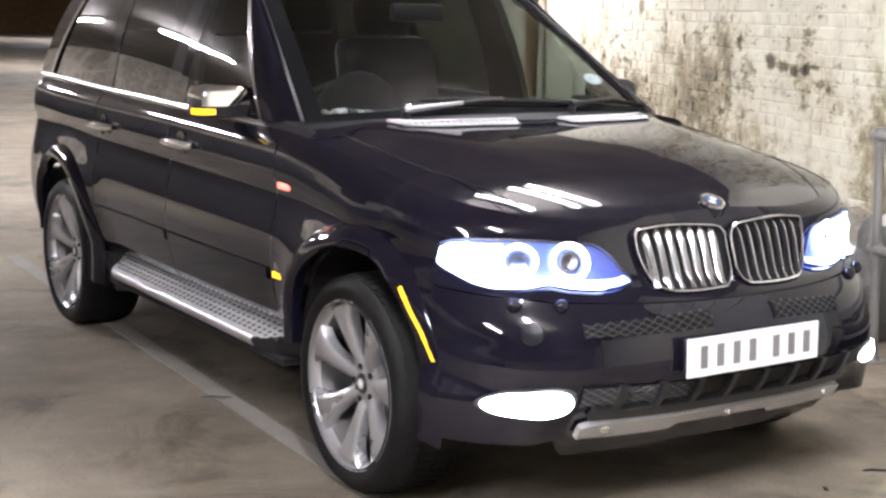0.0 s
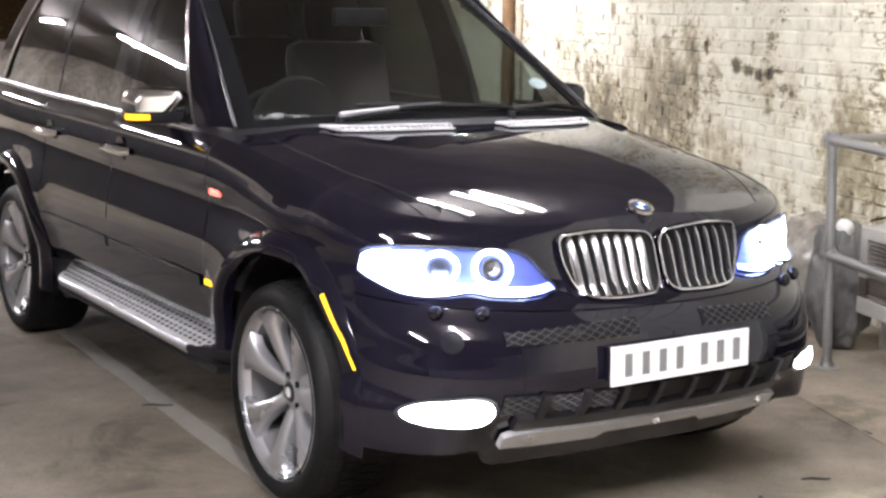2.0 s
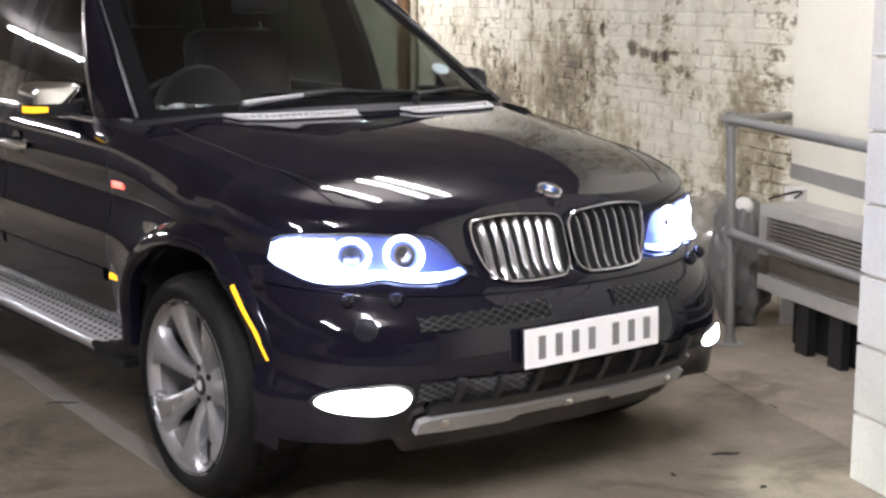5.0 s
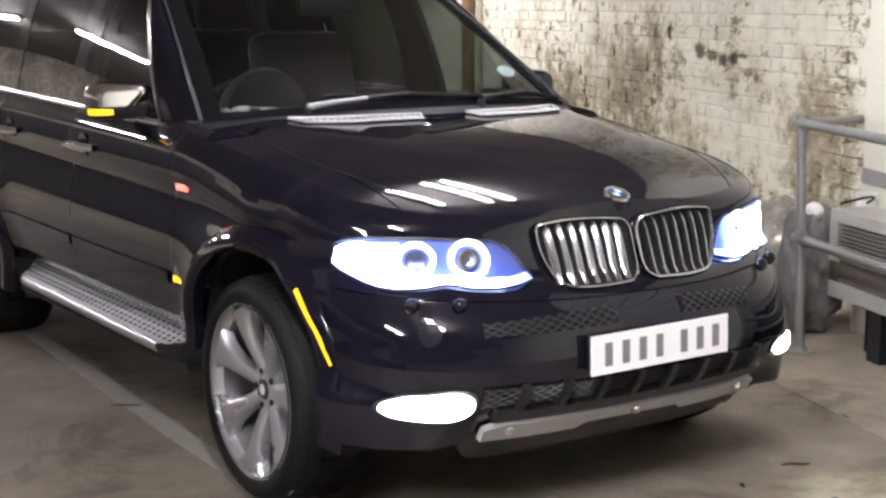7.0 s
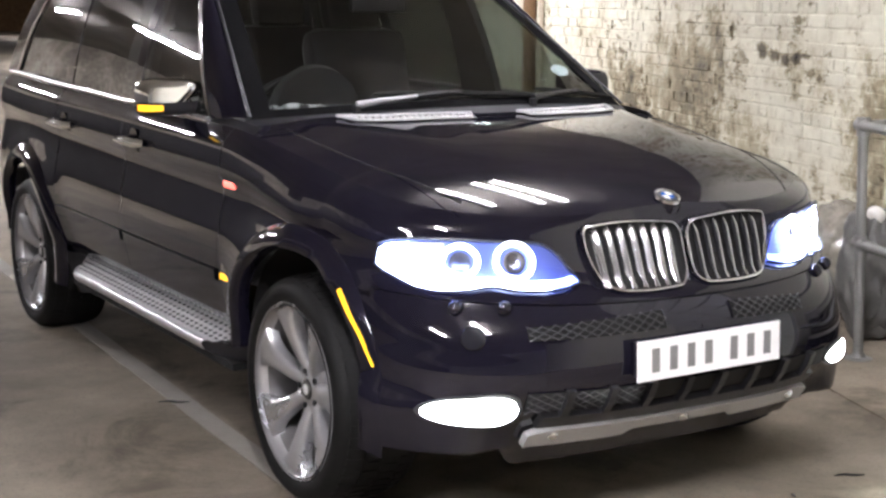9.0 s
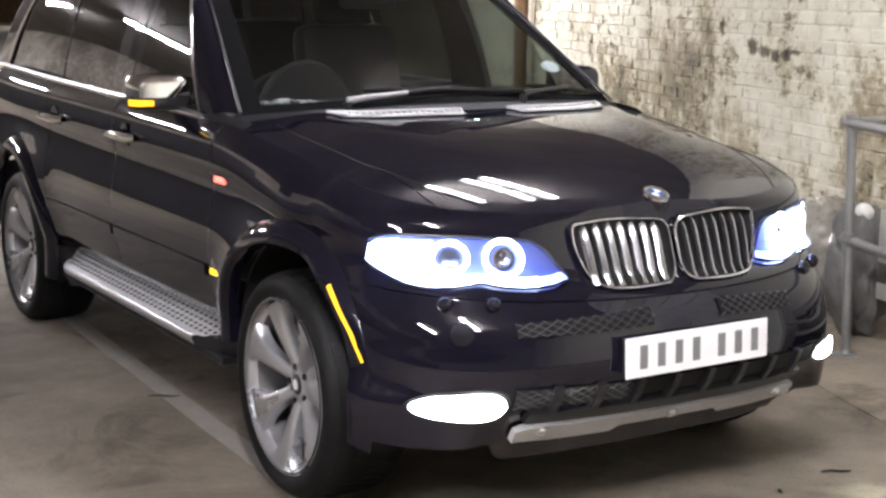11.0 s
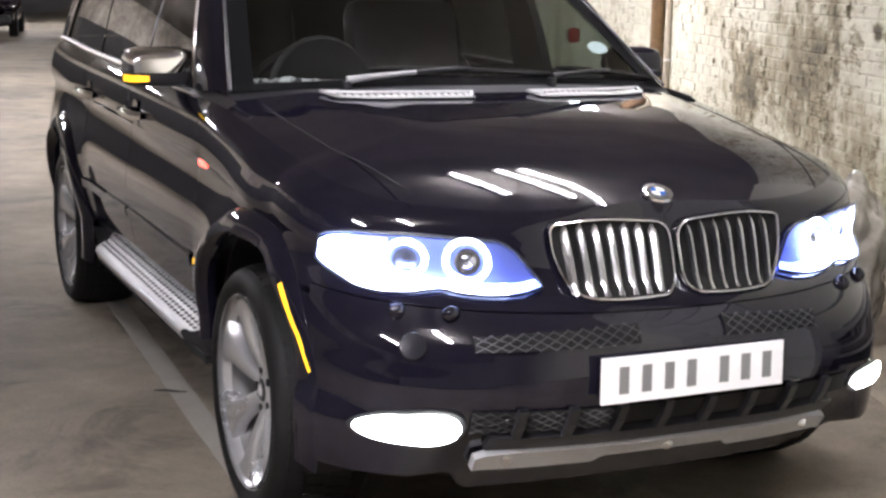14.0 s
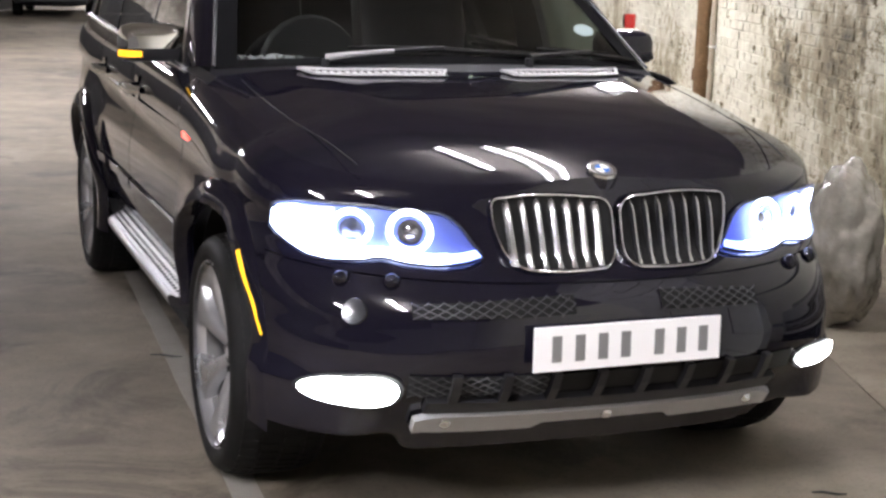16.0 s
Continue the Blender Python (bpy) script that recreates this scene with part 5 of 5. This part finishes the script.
# door handles, side strips, running boards, badges
STUD = bpy.data.meshes.new("stud")
bm = lathe(bmesh.new(), [(0.0085, 0.0), (0.0075, 0.004), (0.0, 0.0045)], 8, "z")
bm.to_mesh(STUD)
bm.free()
STUD.materials.append(TRIM)
for sg in (-1, 1):
    for y in (1.40, 2.28):
        h = new("door_handle")
        h.parent = car
        z = 0.985
        x = side_x(y, z)
        part("grip", tube(bmesh.new(), [(sg * (x + 0.004), y - 0.11, z), (sg * (x + 0.032), y - 0.09, z), (sg * (x + 0.036), y, z + 0.002), (sg * (x + 0.032), y + 0.09, z), (sg * (x + 0.004), y + 0.11, z)], [0.013, 0.017, 0.019, 0.017, 0.013], 10), BRIGHT, h, "chrome door handle", True)
        part("recess", lathe(bmesh.new(), [(0.0, sg * (x + 0.001)), (0.05, sg * (x + 0.002))], 20, "x", (0, y, z)), PAINT, h)
    for name, y0, y1 in (("rubbing_strip", 0.62, 1.53), ("rubbing_strip", 1.57, 2.38)):
        rows = [[Vector((sg * (side_x(y, z) + o), y, z)) for y in spread(y0, y1, 0.08)] for z, o in ((0.585, 0.001), (0.590, 0.010), (0.625, 0.010), (0.630, 0.001))]
        part(name, grid_mesh(rows), PAINT, car, "", True, 50)
    b = new("running_board")
    b.parent = car
    tagged(b, "aluminium running board with studded treads")
    x_in, x_out, zt = 0.785, 0.888, 0.355
    def edge_x(y):
        return x_out - 0.10 * max(0.0, (y - 2.20) / 0.2) ** 1.5
    ys = spread(0.50, 2.38, 0.05)
    cut = lambda y, x: max(y, 0.50 + 0.26 * max(0.0, (x - x_in) / (x_out - x_in)))
    rows = [[Vector((sg * x_in, y, zt + 0.05)) for y in ys], [Vector((sg * (edge_x(y) - 0.020), cut(y, edge_x(y) - 0.020), zt + 0.004)) for y in ys]]
    part("tread_plate", grid_mesh(rows), TREAD, b, "studded aluminium tread", True)
    rows = [[Vector((sg * (edge_x(y) + dx), cut(y, edge_x(y) + dx), zt + dz)) for y in ys] for dx, dz in ((-0.020, 0.004), (-0.014, 0.007), (-0.004, 0.003), (0.0, -0.010), (-0.006, -0.030), (-0.03, -0.042), (-0.12, -0.05))]
    caps = [[row[k] for row in rows] for k in (0, -1)]
    part("edge_rail", grid_mesh(rows), SATIN, b, "polished rounded edge", True, 70)
    for cap in caps:
        bm = bmesh.new()
        bm.faces.new([bm.verts.new(v) for v in cap] + [bm.verts.new((cap[-1].x, cap[-1].y, zt + 0.03))])
        part("end_cap", bm, TRIM, b, "black plastic end cap")
    for off in (0.012, 0.032, 0.052, 0.068):
        for k in range(38):
            y = 0.62 + k * 0.044
            if x_in + off < edge_x(y) - 0.026:
                st = new("stud", STUD)
                st.parent = b
                st.location = (sg * (x_in + off), y, zt + 0.05 - 0.046 * off / 0.083)
    part("bracket", boxed(sg * 0.80 - 0.06, sg * 0.80 + 0.06, 0.55, 2.3, 0.29, 0.315), DARK, b)
    x = side_x(0.55, 0.60)
    for k in range(3):
        part("model_badge", boxed(sg * x - 0.005, sg * x + 0.005, 0.50 + 0.022 * k, 0.516 + 0.022 * k, 0.63, 0.655), CHROME, car, "small chrome badge bar")
    part("side_marker", boxed(sg * x - 0.006, sg * x + 0.006, 0.50, 0.575, 0.602, 0.622, bevel=0.003), AMBER_LIT, car, "glowing amber side marker")
    x = side_x(0.53, 0.915)
    part("side_repeater", boxed(sg * x - 0.008, sg * x + 0.009, 0.49, 0.575, 0.905, 0.928, bevel=0.006), RED_LIT, car, "glowing red side repeater lamp")

# interior
part("dashboard", boxed(-0.70, 0.70, 0.62, 1.0, 0.85, 1.135, bevel=0.05), DASH, car, "", True)
bm = lathe(bmesh.new(), [(0.0, 0), (0.17, 0.0), (0.18, 0.04), (0.16, 0.10), (0.0, 0.12)], 20, "y", (-0.36, 0.90, 1.10))
part("instrument_cowl", bm, DASH, car, "", True)
sw = new("steering_wheel")
sw.parent = car
sw.matrix_world = pose(-0.36, 1.16, 1.06, -62, 0, 0)
part("rim", tube(bmesh.new(), [(0.185 * math.cos(a), 0.185 * math.sin(a), 0) for a in np.linspace(0, 2 * math.pi, 33)[:-1]], 0.016, 10, closed=True), DASH, sw, "", True)
part("boss", lathe(bmesh.new(), [(0.0, 0.03), (0.06, 0.028), (0.075, 0.0), (0.06, -0.03)], 20, "z"), DASH, sw, "", True)
for a in (0, 180, 270):
    c, s = math.cos(radians(a)), math.sin(radians(a))
    part("spoke", tube(bmesh.new(), [(0.05 * c, 0.05 * s, 0), (0.18 * c, 0.18 * s, 0)], 0.016, 8), DASH, sw, "", True)


def seat(x, y, w):
    s = new("seat")
    s.parent = car
    s.matrix_world = pose(x, y, 0.0)
    part("cushion", boxed(-w, w, -0.25, 0.28, 0.60, 0.78, bevel=0.05), SEAT, s, "", True)
    bm = boxed(-w, w, 0.0, 0.15, 0.0, 0.68, bevel=0.07)
    bmesh.ops.transform(bm, matrix=pose(0, 0.24, 0.74, -14, 0, 0), verts=bm.verts[:])
    part("backrest", bm, SEAT, s, "", True)
    for k in ((0,) if w < 0.4 else (-0.42, 0.42)):
        bm = boxed(k - 0.14, k + 0.14, 0.02, 0.13, 0.665, 0.88, bevel=0.05)
        bmesh.ops.transform(bm, matrix=pose(0, 0.24, 0.74, -14, 0, 0), verts=bm.verts[:])
        part("headrest", bm, SEAT, s, "", True)


seat(-0.36, 1.55, 0.25)
seat(0.36, 1.55, 0.25)
seat(0.0, 2.45, 0.62)
part("rear_view_mirror", boxed(-0.12, 0.12, 1.10, 1.14, 1.46, 1.53, bevel=0.015), TRIM, car, "", True)
c = screen_at(0.83, 0.265) + Vector((-0.01, 0.010, -0.010))
d = (screen_at(0.9, 0.3) - screen_at(0.9, 0.2)).normalized()
bm = lathe(bmesh.new(), [(0.0, 0.0), (0.036, 0.0)], 24, "z")
bmesh.ops.transform(bm, matrix=Matrix.Translation(c) @ pose(0, 0, 0, 33, 0, -8), verts=bm.verts[:])
part("paper_disc", bm, PAPER, car, "pale round paper disc behind the windscreen")
part("cabin_floor", boxed(-0.75, 0.75, 0.45, 3.5, 0.50, 0.56), DARK, car)


# papers on the dashboard
for k, (x, y, l, w, a) in enumerate(((-0.66, 0.70, 0.07, 0.05, 20), (-0.58, 0.69, 0.09, 0.05, -15), (-0.49, 0.68, 0.08, 0.045, 8), (-0.53, 0.76, 0.05, 0.04, 50))):
    rng = random.Random(20 + k)
    bm = grid_mesh([[Vector((l * (i / 5 - 0.5), w * (j / 4 - 0.5), 0.002 + 0.022 * abs(math.sin(1.7 * i + k)) * (0.4 + 0.6 * rng.random()))) for i in range(6)] for j in range(5)])
    ob = mesh_object("paper_scrap", solid(bm, 0.0015), WHITE, True, 70)
    ob.matrix_world = pose(x, y, 1.136, 0, 0, a)
    tagged(ob, "crumpled white paper scrap lying on the dashboard", "paper", "papers on the dashboard")

# ---------------------------------------------------------------- loose things behind the railing
def crumpled(name, x, y, rx, ry, h, mat, label, category, seed, neck=False):
    bm = bmesh.new()
    bmesh.ops.create_icosphere(bm, subdivisions=5, radius=1.0)
    for v in bm.verts:
        p = v.co.copy()
        q = p + 0.35 * noise.noise_vector(p * 1.7 + Vector((0, 0, seed)))
        k = 1 + 0.12 * noise.noise(p * 1.7 + Vector((seed, 0, 0))) + 0.16 * abs(noise.noise(q * 2.2 + Vector((0, seed, 0)))) + 0.09 * abs(noise.noise(q * 5)) + 0.035 * abs(noise.noise(q * 11)) - 0.06
        v.co = Vector((p.x * rx * k, p.y * ry * k, max(p.z, -0.86) * h / 1.86 * k))
        if neck and p.z > 0.72:
            v.co.x *= 0.55
            v.co.y *= 0.55
            v.co.z += 0.10 * (p.z - 0.72)
    low = min(v.co.z for v in bm.verts)
    for v in bm.verts:
        v.co.z -= low
    ob = mesh_object(name, bm, mat, True, 50)
    ob.matrix_world = BUILD @ pose(x, y, 0)
    return tagged(ob, label, category, "rubbish bags")


crumpled("rubbish_bag", -0.84, -1.98, 0.172, 0.19, 0.66, BAG, "clear plastic bag full of pale waste, crumpled", "bag", 3)
crumpled("rubbish_bag", -0.32, -1.72, 0.2, 0.22, 0.52, BAG, "bulging clear plastic bag against the brick wall", "bag", 8)
crumpled("rubbish_sack", -0.44, -2.25, 0.15, 0.15, 0.58, BIN, "dull grey rubbish sack beside the railing post", "sack", 5)
bm = bmesh.new()
bmesh.ops.create_icosphere(bm, subdivisions=3, radius=0.042)
for v in bm.verts:
    v.co *= 1 + 0.16 * noise.noise(v.co * 18)
ob = mesh_object("paper_ball", bm, POT, True)
ob.matrix_world = BUILD @ pose(-0.46, -2.30, 0.575)
tagged(ob, "crumpled white paper ball on the grey sack", "paper")

can = empty("plastic_canister", BUILD @ pose(-0.2, -2.317, 0) @ Matrix.Diagonal((0.86, 0.86, 0.92, 1)), "tall white plastic canister standing behind the heater", "canister")
part("body", lathe(bmesh.new(), [(0.0, 0.0), (0.055, 0.0), (0.058, 0.02), (0.058, 0.66), (0.05, 0.68)], 24, "z"), POT, can, "", True)
part("lid", lathe(bmesh.new(), [(0.053, 0.675), (0.06, 0.68), (0.06, 0.705), (0.05, 0.712), (0.0, 0.712)], 24, "z"), POT, can, "", True)
hose = mesh_object("rubber_hose", tube(bmesh.new(), [(-0.40 + 0.02 * i, -2.42 - 0.16 * math.sin(i * 0.5), 0.622 + 0.05 * math.sin(i * 0.52)) for i in range(7)], 0.005, 8), RUBBER, True)
hose.matrix_world = BUILD
tagged(hose, "black rubber hose lying over the heater case", "hose")
fire = empty("fire_point_box", BUILD @ pose(-0.09, 8.8, 0.76), "small red box fixed to the brick wall", "box")
part("body", boxed(-0.06, 0.06, -0.08, 0.08, 0, 0.16, bevel=0.01), RED, fire)
part("cover", boxed(-0.068, -0.06, -0.06, 0.06, 0.03, 0.13), PAINT, fire)

# scraps on the floor
for k, (x, y, l, a) in enumerate(((-0.81, 1.245, 0.12, -28), (0.77, -0.65, 0.10, -25), (1.05, -0.95, 0.03, 50), (0.613, -0.954, 0.035, 10), (0.472, -0.702, 0.03, 70), (1.35, -0.35, 0.05, 80))):
    bm = tube(bmesh.new(), [(-l / 2, 0, 0.005), (-l / 6, 0.006, 0.006), (l / 5, -0.004, 0.005), (l / 2, 0.003, 0.004)], [0.002, 0.004, 0.004, 0.002], 6)
    ob = mesh_object("twig", bm, INK, True)
    ob.matrix_world = pose(x, y, 0.004 if k == 0 else 0.0, 0, 0, a)
    tagged(ob, "small dark twig lying on the concrete floor", "twig", "scraps on the floor")


# ---------------------------------------------------------------- the other car far back
def parked_car(x, y, turn):
    c = empty("parked_car", BUILD @ pose(x, y, 0, 0, 0, turn), "dark hatchback parked far back in the car park", "car")
    def loft(sections, mat, name):
        rows = []
        for yy, w, z0, z1, r in sections:
            row = []
            for i in range(25):
                a = 2 * math.pi * i / 24
                cc, ss = math.cos(a), math.sin(a)
                k = (abs(cc) ** 4 + abs(ss) ** 4) ** -0.25
                row.append(Vector((w * k * cc, yy, (z0 + z1) / 2 + (z1 - z0) / 2 * k * ss)))
            rows.append(row)
        bm = grid_mesh(rows)
        bmesh.ops.holes_fill(bm, edges=[e for e in bm.edges if e.is_boundary], sides=0)
        part(name, bm, mat, c, "", True)
    loft([(-2.0, 0.62, 0.35, 0.62, 0), (-1.9, 0.80, 0.22, 0.72, 0), (-1.2, 0.86, 0.2, 0.86, 0), (0, 0.87, 0.2, 0.95, 0), (1.6, 0.86, 0.2, 0.95, 0), (1.95, 0.78, 0.25, 0.9, 0)], PAINT, "body")
    loft([(-0.9, 0.62, 0.8, 0.92, 0), (-0.2, 0.66, 0.8, 1.40, 0), (0.9, 0.66, 0.8, 1.44, 0), (1.8, 0.6, 0.8, 0.98, 0)], TINTED, "cabin_glass")
    loft([(-0.25, 0.60, 1.36, 1.42, 0), (0.5, 0.62, 1.38, 1.46, 0), (1.1, 0.58, 1.34, 1.42, 0)], PAINT, "roof")
    for sx in (-1, 1):
        for yy in (-1.25, 1.25):
            w = lathe(bmesh.new(), [(0.0, 0.78 * sx), (0.2, 0.86 * sx), (0.29, 0.85 * sx), (0.31, 0.80 * sx), (0.31, 0.68 * sx)], 28, "x", (0, yy, 0.31))
            part("wheel", w, RUBBER, c, "", True)
        part("headlight", boxed(sx * 0.6 - 0.13, sx * 0.6 + 0.13, -1.96, -1.86, 0.55, 0.68, bevel=0.03), LENS, c)
    part("bumper", boxed(-0.75, 0.75, -2.05, -1.9, 0.28, 0.48, bevel=0.05), TRIM, c)


parked_car(-10.3, 25.2, 8)

# ---------------------------------------------------------------- bricks of the old wall
def brick_mesh(name, length, seed):
    rng = random.Random(seed)
    bm = boxed(-0.03, 0.03, -length / 2, length / 2, -0.0325, 0.0325)
    bmesh.ops.bevel(bm, geom=bm.edges[:], offset=0.0045, segments=1, affect="EDGES")
    for v in bm.verts:
        v.co += Vector((rng.uniform(-0.003, 0.003), rng.uniform(-0.004, 0.004), rng.uniform(-0.003, 0.003)))
    me = bpy.data.meshes.new(name)
    bmesh.ops.recalc_face_normals(bm, faces=bm.faces[:])
    bm.to_mesh(me)
    bm.free()
    me.materials.append(BRICK)
    return me


STRETCH = [brick_mesh("brick", 0.216, k) for k in range(5)]
HEAD = [brick_mesh("brick", 0.104, 10 + k) for k in range(3)]
rng = random.Random(7)
rest_v, rest_f, count = [], [], 0
for c in range(41):
    z = 0.038 + c * 0.076
    if z > 3.06:
        break
    header = c % 4 == 3
    pitch, meshes = (0.114, HEAD) if header else (0.226, STRETCH)
    y = -2.03 + (0.055 if header else 0.112 + (0.113 if c % 2 else 0.0))
    while y < 10.0:
        me = rng.choice(meshes)
        x = 0.003 + rng.uniform(-0.006, 0.006)
        m = pose(x, y, z, rng.uniform(-0.6, 0.6), rng.uniform(-1.2, 1.2), rng.uniform(-0.8, 0.8))
        if -2.03 < y < 1.12 and 0.62 < z < 1.62 and count < 300:
            ob = new("brick", me)
            ob.parent = wall_east
            ob.matrix_local = m
            count += 1
        else:
            base = len(rest_v)
            rest_v += [tuple(m @ v.co) for v in me.vertices]
            rest_f += [tuple(base + i for i in p.vertices) for p in me.polygons]
        y += pitch
me = bpy.data.meshes.new("brickwork")
me.from_pydata(rest_v, [], rest_f)
me.materials.append(BRICK)
ob = new("brickwork", me)
ob.parent = wall_east
tagged(ob, "old cream-painted bricks with grime", "", "", "stuff")
